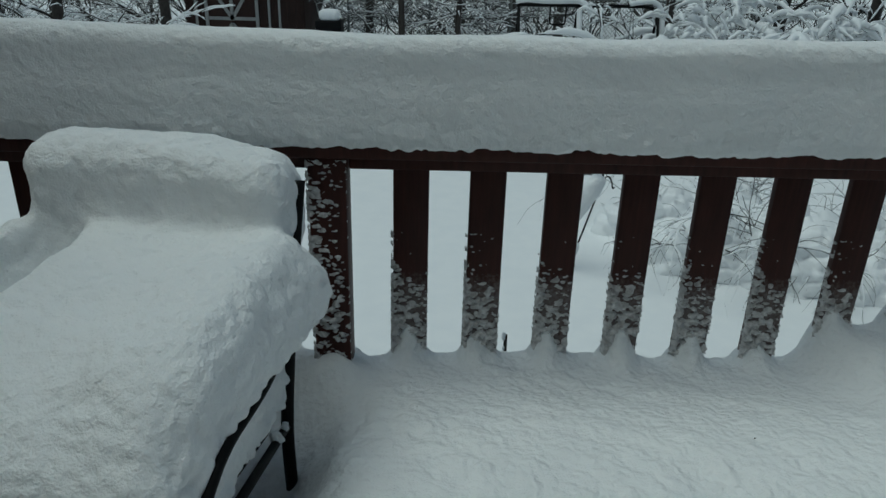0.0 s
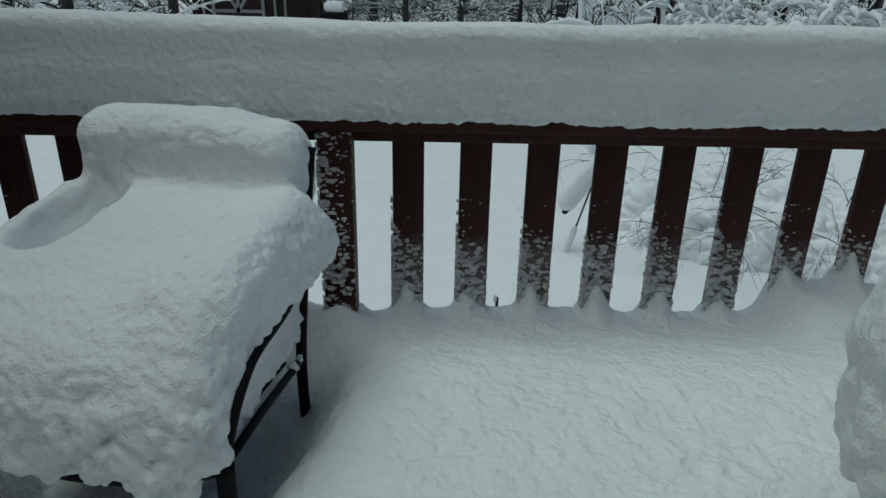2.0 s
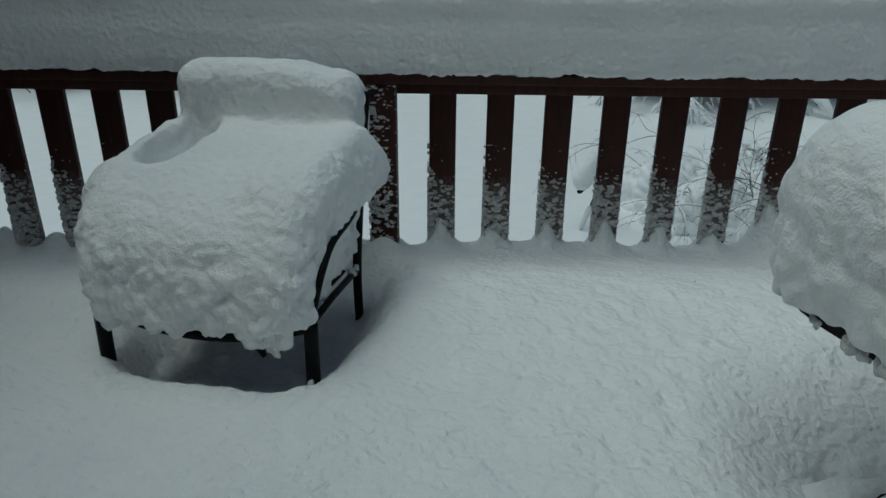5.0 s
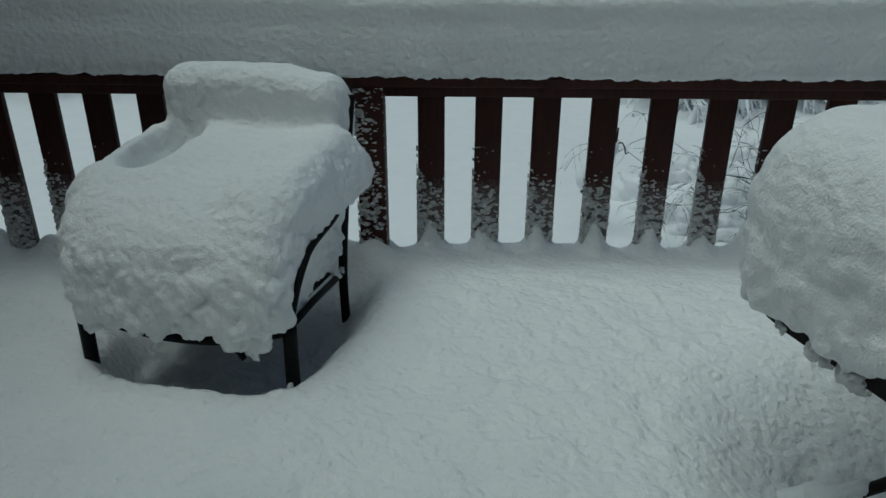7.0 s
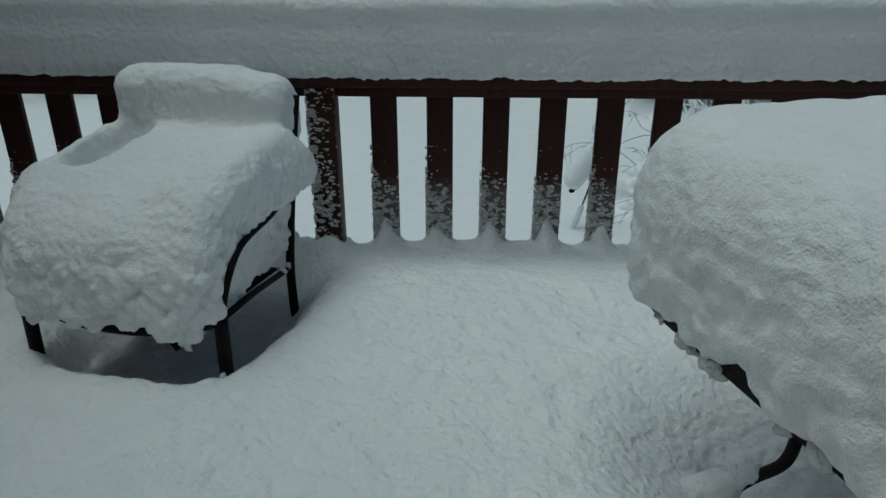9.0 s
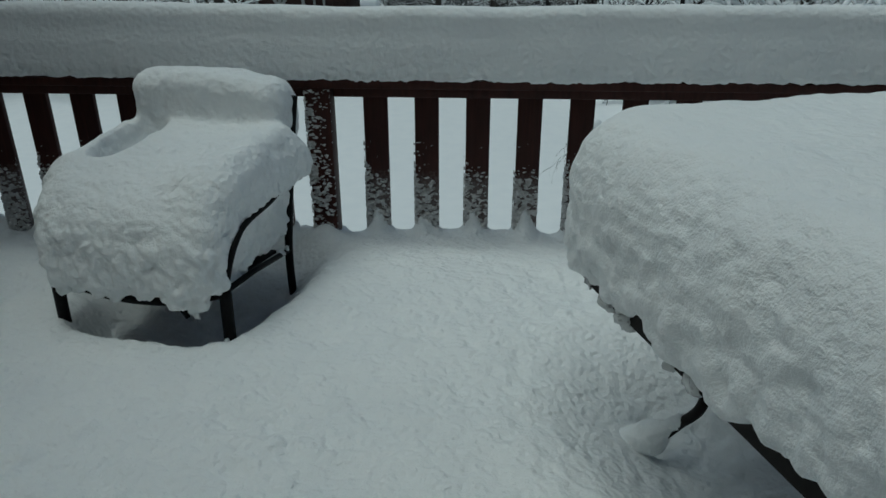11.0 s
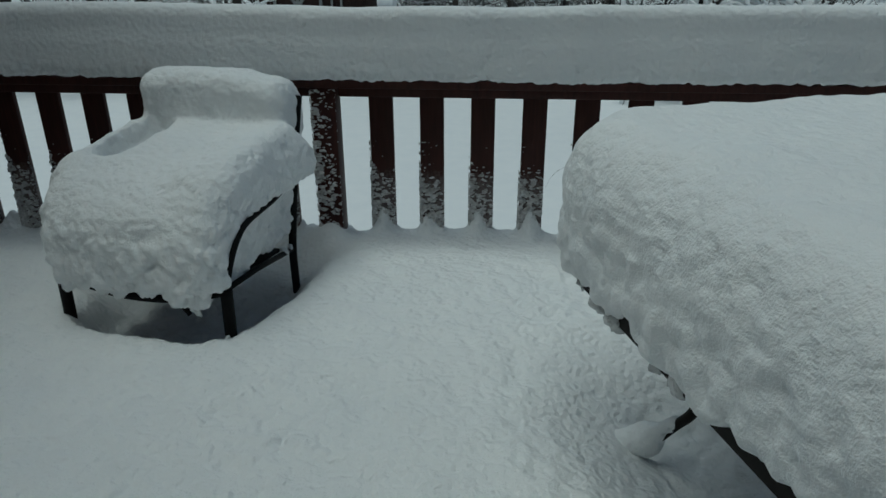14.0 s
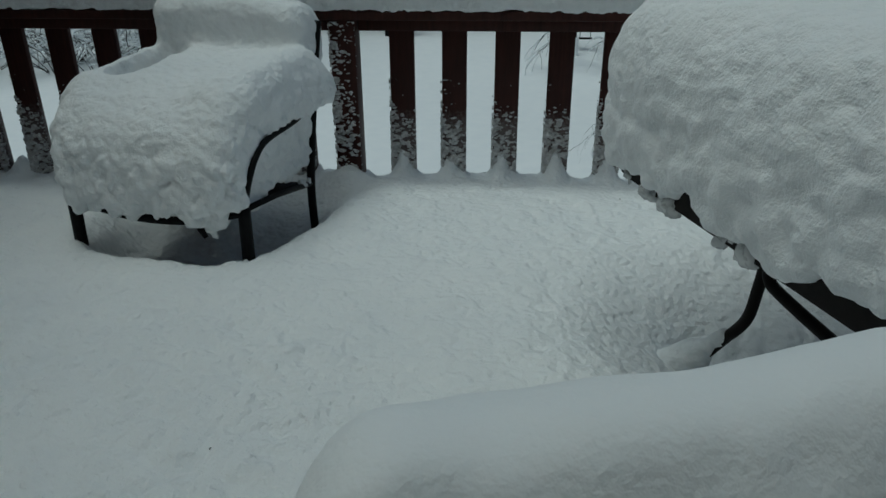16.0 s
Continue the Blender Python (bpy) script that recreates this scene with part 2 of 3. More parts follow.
def frosted_material():
    """The stain with a thin film of rime that thins out upwards."""
    m = wood_material("rimed_stain", (0.026, 0.0075, 0.0055), (0.058, 0.0165, 0.0115))
    n, l = m.node_tree.nodes, m.node_tree.links
    b = n["Principled BSDF"]
    wood = b.inputs["Base Color"].links[0].from_socket
    co = n.new("ShaderNodeTexCoord")
    xyz = n.new("ShaderNodeSeparateXYZ")
    l.new(co.outputs["Object"], xyz.inputs[0])
    reach = n.new("ShaderNodeMapRange")
    reach.interpolation_type = "SMOOTHSTEP"
    for key, value in (("From Min", 0.64), ("From Max", 0.46), ("To Min", -0.35), ("To Max", 0.24)):
        reach.inputs[key].default_value = value
    l.new(xyz.outputs["Z"], reach.inputs["Value"])
    g = noise_node(n, l, co.outputs["Object"], 95, 5, 0.7)
    add = n.new("ShaderNodeMath")
    add.operation = "ADD"
    l.new(reach.outputs[0], add.inputs[0])
    l.new(g.outputs["Fac"], add.inputs[1])
    film = ramp(n, l, add.outputs[0], [(0.48, (0, 0, 0)), (0.95, (0.55, 0.55, 0.55))])
    mix = n.new("ShaderNodeMix")
    mix.data_type = "RGBA"
    l.new(film.outputs["Color"], mix.inputs["Factor"])
    l.new(wood, mix.inputs["A"])
    mix.inputs["B"].default_value = (0.40, 0.38, 0.37, 1)
    l.new(mix.outputs["Result"], b.inputs["Base Color"])
    return m


RIMED = frosted_material()
METAL = metal_material("black_metal", (0.006, 0.006, 0.0065), 0.6)
BRONZE = metal_material("dark_bronze_metal", (0.009, 0.007, 0.006), 0.6)
# siding of the unseen back wall, toned for the light it bounces
SIDING = wood_material("shade_wall_siding", (0.26, 0.23, 0.20), (0.36, 0.32, 0.28), (2.5, 30, 30))
BARK = wood_material("bark", (0.020, 0.017, 0.015), (0.07, 0.06, 0.052), (20, 20, 4))
DECKWOOD = wood_material("deck_boards", (0.05, 0.03, 0.022), (0.10, 0.06, 0.045), (2, 30, 30))

# ---- yard ----
YARD = -1.45


def yard_height(x, y):
    p = np.stack([x, y, 0 * x], -1)
    return YARD + 0.10 * lumps(p, 3.0) + 0.5 * lumps(p, 14.0) * smoothstep(8, 30, np.hypot(x, y)) + 0.02 * np.maximum(np.hypot(x, y) - 25, 0) + 0.45 * smoothstep(9.5, 14.0, y) * smoothstep(-9, -4, x)


def sheet(xs, ys, height):
    gx, gy = np.meshgrid(xs, ys, indexing="ij")
    z = height(gx, gy)
    v = np.stack([gx, gy, z], -1).reshape(-1, 3)
    a, b = len(xs), len(ys)
    i = (np.arange(a - 1)[:, None] * b + np.arange(b - 1)[None]).reshape(-1)
    return v.tolist(), [], np.stack([i, i + b, i + b + 1, i + 1], -1).tolist()


def spread(reach, near, count):
    t = np.linspace(-1, 1, count)
    return np.sign(t) * (near * np.abs(t) + (reach - near) * np.abs(t) ** 4)


ground = part("ground", sheet(spread(600, 14, 161), 6 + spread(600, 12, 161), yard_height), SNOW_FAR)
tagged(ground, "smooth white snow over a wide yard", "snow ground", kind="structure")

# ---- unseen walls that shape the light, and deck ----
# out of view: added to block sky and bounce light from behind
tagged(part("wall_house", box(-6, -3.4, YARD, 6, -3.2, 4.3), SIDING), "unseen tan wall added behind the deck to shape the light", "wall", kind="structure")
# out of view too: a dark blocker that dims the deck's left side
tagged(part("wall_wing", box(-2.1, -3.198, YARD, -1.9, 0.30, 3.2), DECKWOOD), "unseen brown wall added beside the deck to darken its left", "wall", kind="structure")
tagged(part("floor", box(-1.898, -3.198, YARD - 0.2, 2.45, 0.05, 0.0), DECKWOOD), "brown wooden deck floor under deep snow", "deck", kind="structure")

# ---- chair frame of reference ----
TABLE_K, TABLE_U, TABLE_V = np.array((0.60, -1.16)), np.array((0.31, -0.951)), np.array((0.951, 0.31))
CHAIR_C, CHAIR_W, CHAIR_D = np.array((-0.437, -0.723)), np.array((0.990, -0.139)), np.array((0.139, 0.990))


# ---- snow on the deck ----
def deck_height(x, y):
    p = np.stack([x, y, 0 * x], -1)
    h = 0.295 + 0.100 * smoothstep(0.0, -0.57, y)
    h = h - 0.03 * smoothstep(0.0, -1.0, x) * smoothstep(-1.6, -0.4, y)
    # hollow round the chair: a crisp lip in front, soft slopes elsewhere
    cw = (x - CHAIR_C[0]) * CHAIR_W[0] + (y - CHAIR_C[1]) * CHAIR_W[1]
    cd = (x - CHAIR_C[0]) * CHAIR_D[0] + (y - CHAIR_C[1]) * CHAIR_D[1]
    sq = 2.6 + 2.4 * smoothstep(-0.1, 0.15, cw)
    e = ((np.abs(cw + 0.015) / 0.33) ** sq + (np.abs(cd - 0.12) / 0.385) ** sq) ** (1 / sq)
    back = smoothstep(-0.1, 0.2, cd)
    side = smoothstep(0.16, 0.32, np.abs(cw))
    shut = smoothstep(0.40, 0.19, cw)
    h = h - 0.12 * smoothstep(0, 1, (1.10 + 0.40 * back - e) / (0.22 + 0.40 * back + 0.25 * side)) * (1 - 0.5 * smoothstep(0.0, 0.35, cd)) * (0.25 + 0.75 * shut)
    h = h - 0.10 * np.exp(-((cw - 0.08) / 0.21) ** 2 - ((cd - 0.2) / 0.25) ** 2) * shut
    # hollow under the table
    u = (x - TABLE_K[0]) * TABLE_U[0] + (y - TABLE_K[1]) * TABLE_U[1]
    v = (x - TABLE_K[0]) * TABLE_V[0] + (y - TABLE_K[1]) * TABLE_V[1]
    h = h - 0.150 * smoothstep(-0.16, 0.32, v) * smoothstep(-0.25, 0.2, u) * smoothstep(1.6, 1.3, u)
    # drifts heaped against the balusters, with rounded scoops through the gaps
    near = np.exp(-((y - 0.01) / 0.055) ** 2)
    step = np.where(x > -0.25, np.floor((x + 0.05) / 0.19), np.floor((x + 0.342) / 0.181))
    at = np.where(x > -0.25, x - (0.037 + 0.19 * step), x - (-0.342 + 0.181 * step - 0.008 + 0.0905))
    tall = 0.7 + 0.6 * np.abs(np.sin(2.3 * step + 1.1))
    fill = np.exp(-np.abs((at - 0.006) / 0.053) ** 9)
    cone = np.exp(-np.abs((at - 0.010 * np.sin(5.0 * step)) / 0.032) ** 2.0)
    stands = (x > -0.02) | (x < -0.29)
    h = h + stands * (0.018 * np.exp(-((y - 0.012) / 0.030) ** 2) * fill + np.where(x > -0.25, 0.075, 0.045) * near * cone * tall)
    h = h + 0.06 * np.exp(-((x + 0.16) / 0.075) ** 2 - ((y + 0.10) / 0.10) ** 2)
    h = h + 0.11 * smoothstep(1.06, 1.24, x) * smoothstep(1.9, 1.4, x) * np.exp(-(np.minimum(y + 0.05, 0) / 0.16) ** 2)
    h = h - 0.06 * np.exp(-((x - 0.865) / 0.035) ** 2 - ((y + 1.185) / 0.05) ** 2)
    h = h + 0.006 * near * domes(p, 0.026)
    scoop = 0.012 * np.exp(-((x + 0.052) / 0.04) ** 2)
    h = h - scoop * near - 0.5 * smoothstep(0.022 + 0.015 * fill, 0.16, y) - 0.5 * smoothstep(2.36, 2.45, x)
    under = smoothstep(1.1, 0.8, e) * smoothstep(-0.32, -0.2, cd) + smoothstep(0.0, 0.4, v) * smoothstep(-0.1, 0.1, u)
    skew = p @ np.array(((0.8, 0.6, 0), (-0.6, 0.8, 0), (0, 0, 1)))
    rough = 0.7 + 0.9 * np.clip(value_noise(p / 0.35 + 2) + 0.6 * under, 0, 1.3)
    return h + 0.010 * lumps(p, 0.16) + 0.006 * lumps(p, 0.05) + 1.02 * rough * (0.007 * lumps(skew, 0.036, 1) + 0.006 * lumps(p[..., ::-1] * np.array((0, 1, 1)) + 5 + p * np.array((1, 0, 0)), 0.029, 1) + 0.005 * domes(skew, 0.043) + 0.002 * lumps(p, 0.016, 1))


deck_snow = part("snow_cover", sheet(np.arange(-1.89, 2.46, 0.0078), np.arange(-3.19, 0.2, 0.0078), deck_height), SNOW_DECK)
tagged(deck_snow, "deep smooth white snow covering the deck", "snow", kind="structure")

# ---- railing ----
railing = thing("deck_railing", (0, 0, 0), "red-brown stained wooden deck railing with flat balusters", "railing")
part("post", box(-0.193, -0.092, 0.0, -0.104, -0.002, 0.874), STAIN, railing)
part("top_rail", box(-1.895, -0.040, 0.833, -0.195, -0.001, 0.874, 0.003), STAIN, railing)
part("top_rail", box(-0.102, -0.040, 0.833, 2.6, -0.001, 0.874, 0.003), STAIN, railing)
part("cap_board", box(-1.895, -0.105, 0.875, 2.6, 0.06, 0.905, 0.004), STAIN, railing)
baluster_x = [0.19 * k for k in range(14)] + [-0.387 - 0.181 * k for k in range(9)]
for x in baluster_x:
    b = part("baluster", box(0, 0, 0, 0.089, 0.024, 0.87, 0.003), RIMED, railing)
    b.location = (x, 0.0, 0.0)


# ---- snow on the railing ----
def rail_field(p):
    wob = lumps(np.stack([p[..., 0], 0 * p[..., 0], 0 * p[..., 0]], -1), 0.5)
    fall = (0.003 - 0.11 * p[..., 1]) * smoothstep(0.95, 1.08, p[..., 2])
    q = p - np.stack([0 * wob, 0.015 * wob, 0.010 * wob + fall], -1)
    d = rounded_box(q, (0, -0.005, 1.0255), (4.0, 0.145, 0.117), 0.045)
    d = blend(d, rounded_box(q, (0, -0.005, 0.974), (4.0, 0.142, 0.062), 0.03), 0.03)
    flat = p * np.array((1, 1, 0))
    return np.maximum(d, 0.911 + 0.006 * lumps(flat, 0.11) + 0.012 * lumps(flat, 0.022) - p[..., 2])


def rail_relief(p, n):
    low = smoothstep(1.00, 0.93, p[:, 2])
    face = smoothstep(0.8, 0.1, n[:, 2])
    slant = p @ np.array(((0.8, 0, 0.6), (0, 1, 0), (-0.6, 0, 0.8)))
    bend = p + 0.03 * np.stack([lumps(p, 0.07), lumps(p + 3, 0.07), lumps(p + 7, 0.07)], -1)
    return 0.007 * lumps(p, 0.16) + 0.0012 * lumps(slant, 0.05) + (0.0015 + 0.001 * face) * domes(bend, 0.034) + low * (0.011 * domes(bend, 0.040) + 0.008 * domes(p, 0.020))


rail_snow = part("snow_bank", body(rail_field, (-1.89, -0.20, 0.86), (2.6, 0.18, 1.23), 0.0074, 2, rail_relief), SNOW_SOFT)
tagged(rail_snow, "thick loaf of white snow lying along the railing", "snow")


# ---- chairs ----
def chair_snow_field(p, back_edge=0.06):
    """Local frame: x across, y to the back, z up."""
    x, y, z = p[..., 0], p[..., 1], p[..., 2]
    top = np.interp(y, (-0.275, -0.262, -0.235, -0.19, -0.13, -0.04, 0.10, 0.28), (0.52, 0.61, 0.675, 0.725, 0.765, 0.795, 0.818, 0.835))
    seat = rounded_box(p, (-0.018, 0.03, 0.68), (0.252, 0.285, 0.20), 0.06)
    seat = -blend(-seat, -(z - top) * 0.75, 0.05)
    front = ellipsoid(p, (-0.022, -0.15, 0.57), (0.25, 0.115, 0.13))
    d = blend(seat, front, 0.07)
    arm_r = capsule(p, (0.166, -0.05, 0.718), (0.230, 0.29, 0.714), 0.068)
    arm_l = blend(capsule(p, (-0.255, -0.14, 0.67), (-0.285, -0.03, 0.735), 0.055), capsule(p, (-0.285, -0.03, 0.735), (-0.300, 0.30, 0.765), 0.060), 0.03)
    d = blend(blend(d, arm_r, 0.12), arm_l, 0.05)
    dip = ellipsoid(p, (-0.210, 0.155, 0.845), (0.078, 0.17, 0.165))
    d = -blend(-d, dip, 0.018)
    lean = p + np.stack([0 * x, 0 * x, 0.12 * np.maximum(x - 0.02, 0)], -1)
    back = rounded_box(lean, (-0.042, 0.385, 0.840), (0.258, 0.088, 0.137), back_edge)
    d = blend(d, back, 0.03)
    # the snow ends above the seat frame
    under = 0.498 - 0.012 * smoothstep(-0.14, -0.20, y) - 0.16 * np.maximum(y + 0.2, 0) - 0.030 * lumps(p * np.array((1, 1, 0)), 0.055)
    d = np.maximum(d, under - z)
    bar = np.interp(y, (-0.20, -0.185, -0.15, -0.08, 0.1, 0.33), (0.50, 0.57, 0.63, 0.66, 0.668, 0.665))
    d = np.maximum(d, np.minimum(x - 0.214, bar + 0.008 - z))
    drip = blend(ellipsoid(p, (0.14, -0.235, 0.50), (0.045, 0.026, 0.032)), ellipsoid(p, (0.17, -0.235, 0.47), (0.02, 0.014, 0.035)), 0.012)
    return blend(d, drip, 0.025)


def chair_relief(p, n):
    face = smoothstep(0.75, 0.1, n[:, 2])
    low = smoothstep(0.80, 0.60, p[:, 2]) * face
    edge = smoothstep(0.54, 0.49, p[:, 2])
    slump = (p + 0.02 * np.stack([lumps(p, 0.05), lumps(p + 3, 0.05), lumps(p + 7, 0.05)], -1)) * np.array((1, 1, 0.75))
    return 0.012 * lumps(p, 0.12) + (0.004 + 0.006 * low) * lumps(p, 0.045) + (0.005 + 0.004 * face + 0.008 * low) * domes(slump, 0.046) + (0.005 + 0.004 * face + 0.010 * low) * domes(slump, 0.025) + 0.030 * edge * lumps(p, 0.024)


chair_snow_mesh = body(chair_snow_field, (-0.46, -0.36, 0.40), (0.36, 0.52, 1.04), 0.0068, 2, chair_relief)


def sloped_snow_field(p):
    """The same load, its back cut to a steep slope so that it shades darker."""
    return np.maximum(chair_snow_field(p), -0.80 * (p[..., 1] - 0.405) + 0.60 * (p[..., 2] - 0.985))


round_snow_mesh = body(sloped_snow_field, (-0.46, -0.36, 0.40), (0.36, 0.52, 1.04), 0.0085, 2, lambda p, n: 0.014 * lumps(p, 0.12) + 0.004 * lumps(p, 0.05))


def patio_chair(m, label, snow_label, snow_mesh, snow_material_used):
    chair = thing("patio_chair", (0, 0, 0), label, "chair", "patio chairs")
    for s in (-1, 1):
        x = -0.266 if s < 0 else 0.238
        part("front_leg", tube(smooth_line([(x, -0.215, 0.0), (x, -0.208, 0.3), (x, -0.20, 0.51)]), 0.0165, 8), METAL, chair)
        part("back_leg", tube(smooth_line([(x * 0.86, 0.335, 0.0), (x * 0.87, 0.305, 0.15), (x * 0.87, 0.288, 0.3), (x * 0.87, 0.295, 0.45), (x * 0.89, 0.36, 0.72), (x * 0.915, 0.41, 0.90)]), 0.0135, 8), METAL, chair)
        part("armrest", tube(smooth_line([(x, -0.20, 0.50), (x * 1.05, -0.185, 0.57), (x * 1.09, -0.15, 0.63), (x * 1.10, -0.08, 0.66), (x * 1.10, 0.1, 0.668), (x * 0.9, 0.33, 0.665)]), 0.0085, 8), METAL, chair)
        part("side_rail", tube([(x * 0.99, -0.20, 0.505), (x * 0.95, 0.0, 0.475), (x * 0.87, 0.291, 0.412)], 0.009, 8), METAL, chair)
    part("front_rail", tube(smooth_line([(-0.266, -0.20, 0.50), (-0.12, -0.215, 0.475), (0, -0.22, 0.468), (0.12, -0.215, 0.475), (0.238, -0.20, 0.50)]), 0.012, 8), METAL, chair)
    seat = box(-0.225, -0.19, 0.480, 0.185, 0.25, 0.490)
    bmesh.ops.transform(seat, matrix=Matrix(((1, 0, 0, 0), (0, 1, 0, 0), (0, -0.14, 1, -0.027), (0, 0, 0, 1))), verts=seat.verts)
    part("seat", seat, METAL, chair, "dark sling seat")
    for at, size in (((0.238, -0.224, 0.372), 0.011), ((0.214, 0.215, 0.438), 0.016), ((0.212, 0.262, 0.430), 0.012)):
        lump = body(lambda p: ellipsoid(p, (0, 0, 0), (0.8 * size, 0.7 * size, size)), (-0.03, -0.03, -0.03), (0.03, 0.03, 0.03), 0.004, 1, lambda p, n: 0.012 * lumps(p + at[1] * 7, 0.014))
        part("snow_lump", lump, SNOW, chair, "white lump of snow stuck to the metal").location = at
    part("strap", tube([(0.105, -0.214, 0.478), (0.118, -0.222, 0.458), (0.136, -0.226, 0.432)], (0.007, 0.011, 0.008), 8, squash=0.5), METAL, chair, "loose end of the seat sling")
    part("back_rail", tube([(-0.24, 0.41, 0.893), (0.215, 0.41, 0.893)], 0.0125, 8), METAL, chair)
    chair.matrix_world = m
    snow = part("snow_cushion", snow_mesh, snow_material_used)
    tagged(snow, snow_label, "snow", "snow on the chairs")
    snow.matrix_world = m
    return chair


patio_chair(pose(CHAIR_C[0], CHAIR_C[1], 0, 0, 0, -8.0), "black metal patio armchair buried in snow beside the railing", "thick white snow heaped on a patio chair", chair_snow_mesh, SNOW)
patio_chair(pose(0.755, -2.685, 0.0, 0, 0, 18.0), "black metal patio armchair buried in snow near the table", "thick white snow heaped on a patio chair near the table", round_snow_mesh, SNOW_SMOOTH)

# ---- table ----
TABLE_M = Matrix.Translation((TABLE_K[0], TABLE_K[1], 0)) @ Matrix.Rotation(math.atan2(TABLE_V[1], TABLE_V[0]), 4, "Z")
TW, TL = 1.5, 1.05  # along the far edge, along the side edge (local x, -y)


def loaf(p, z, high, out, corner, edge):
    """A slab over the table top, with corners rounded in plan and a softer upper edge."""
    q = np.abs(p[..., :2] - np.array((TW / 2, -TL / 2))) - (np.array((TW / 2, TL / 2)) + out - corner)
    flat = np.linalg.norm(np.maximum(q, 0), axis=-1) + np.minimum(q.max(axis=-1), 0) - corner
    w = np.stack([flat + edge, np.abs(p[..., 2] - z) - high + edge], -1)
    return np.linalg.norm(np.maximum(w, 0), axis=-1) + np.minimum(w.max(axis=-1), 0) - edge


def table_field(p):
    d = loaf(p, 0.82, 0.243, 0.016, 0.18, 0.115)
    d = blend(d, loaf(p, 0.86, 0.115, 0.018, 0.19, 0.08), 0.05)
    corner = smoothstep(-0.42, -0.12, p[..., 1]) * smoothstep(0.4, 0.0, p[..., 0])
    flat = p * np.array((1, 1, 0))
    hem = 0.752 - (0.040 - 0.026 * corner) * lumps(flat, 0.14) - 0.022 * lumps(flat, 0.035) + 0.004 * corner
    # stretches of the side where the load has dropped off the rim
    along, near_side = -p[..., 1], smoothstep(0.3, 0.2, p[..., 0])
    bare = 0.75 * (smoothstep(0.345, 0.365, along) - smoothstep(0.405, 0.425, along)) + smoothstep(0.505, 0.530, along) * (0.12 + 1.0 * smoothstep(-0.12, 0.16, lumps(flat + 8, 0.10, 1)))
    hem = hem + 0.030 * bare * near_side
    return np.maximum(d, hem - p[..., 2])


def table_relief(p, n):
    face = smoothstep(0.9, 0.2, n[:, 2])
    side = smoothstep(1.0, 0.84, p[:, 2]) * face
    tall = (p + 0.03 * np.stack([lumps(p, 0.07), lumps(p + 3, 0.07), 0 * p[:, 2]], -1)) * np.array((1, 1, 0.5))
    drape = (p + 0.03 * np.stack([lumps(p, 0.09), lumps(p + 5, 0.09), 0 * p[:, 2]], -1)) * np.array((1, 1, 0.42))
    top = 0.012 * lumps(p, 0.25) + 0.004 * lumps(p, 0.06) + 0.004 * domes(p, 0.045) + 0.004 * lumps(p, 0.028, 1)
    return top + face * (0.006 * domes(tall, 0.05) + 0.004 * domes(p, 0.032)) + side * (0.016 * domes(drape, 0.046) + 0.011 * domes(p, 0.032) + 0.006 * lumps(tall, 0.03, 1))


def rounded_rect(w, l, r, n=6):
    out = []
    for cx, cy, a0 in ((w - r, -r, 0), (r, -r, 90), (r, -l + r, 180), (w - r, -l + r, 270)):
        for k in range(n + 1):
            a = radians(a0 + 90 * k / n)
            out.append((cx + r * math.cos(a), cy + r * math.sin(a)))
    return out


table = thing("patio_table", (0, 0, 0), "dark metal rectangular patio table loaded with snow", "table")
ring_o, ring_i = rounded_rect(TW, TL, 0.18), [(x * 0.95 + 0.025 * TW, y * 0.95 - 0.025 * TL) for x, y in rounded_rect(TW, TL, 0.18)]
n = len(ring_o)
v = [(x, y, z) for ring in (ring_o, ring_i) for z in (0.738, 0.782) for x, y in ring]
f = []
for k in range(n):
    j = (k + 1) % n
    f += [(k, j, n + j, n + k), (2 * n + j, 2 * n + k, 3 * n + k, 3 * n + j), (n + k, n + j, 3 * n + j, 3 * n + k), (j, k, 2 * n + k, 2 * n + j)]
part("rim", (v, [], f), BRONZE, table, smooth=False)
part("tabletop", box(0.04, -TL + 0.03, 0.752, TW - 0.04, -0.03, 0.768), BRONZE, table)


def table_local(*points):
    inv = TABLE_M.inverted()
    return [tuple(inv @ Vector(q)) for q in points]


part("leg", tube(smooth_line(table_local((0.905, -1.385, 0.745), (0.914, -1.352, 0.60), (0.912, -1.345, 0.53), (0.906, -1.332, 0.455), (0.884, -1.284, 0.378), (0.859, -1.252, 0.31), (0.852, -1.19, 0.20), (0.85, -1.16, 0.03))), 0.0115, 12), BRONZE, table)
part("brace", tube(smooth_line(table_local((0.918, -1.372, 0.605), (0.920, -1.366, 0.565), (0.940, -1.42, 0.545), (1.03, -1.70, 0.515), (1.19, -2.19, 0.465))), 0.0115, 12), BRONZE, table)
part("leg", tube(table_local((2.0, -1.0, 0.72), (2.02, -0.9, 0.03)), 0.0175, 10), BRONZE, table)
part("leg", tube(table_local((2.1, -1.7, 0.72), (2.12, -1.75, 0.03)), 0.0175, 10), BRONZE, table)
table.matrix_world = TABLE_M
table_snow = part("snow_cushion", body(table_field, (-0.09, -TL - 0.09, 0.70), (TW + 0.09, 0.09, 1.10), 0.0095, 2, table_relief), SNOW_SOFT)
tagged(table_snow, "deep rounded slab of white snow on a patio table", "snow")
table_snow.matrix_world = TABLE_M

# snow lodged on the table leg, and ice hanging from the rim
def leg_snow(p):
    ridge = capsule(p, (0.888, -1.290, 0.398), (0.842, -1.238, 0.315), 0.016)
    foot = capsule(p, (0.842, -1.238, 0.300), (0.775, -1.205, 0.262), 0.034)
    return blend(ridge, foot, 0.06)


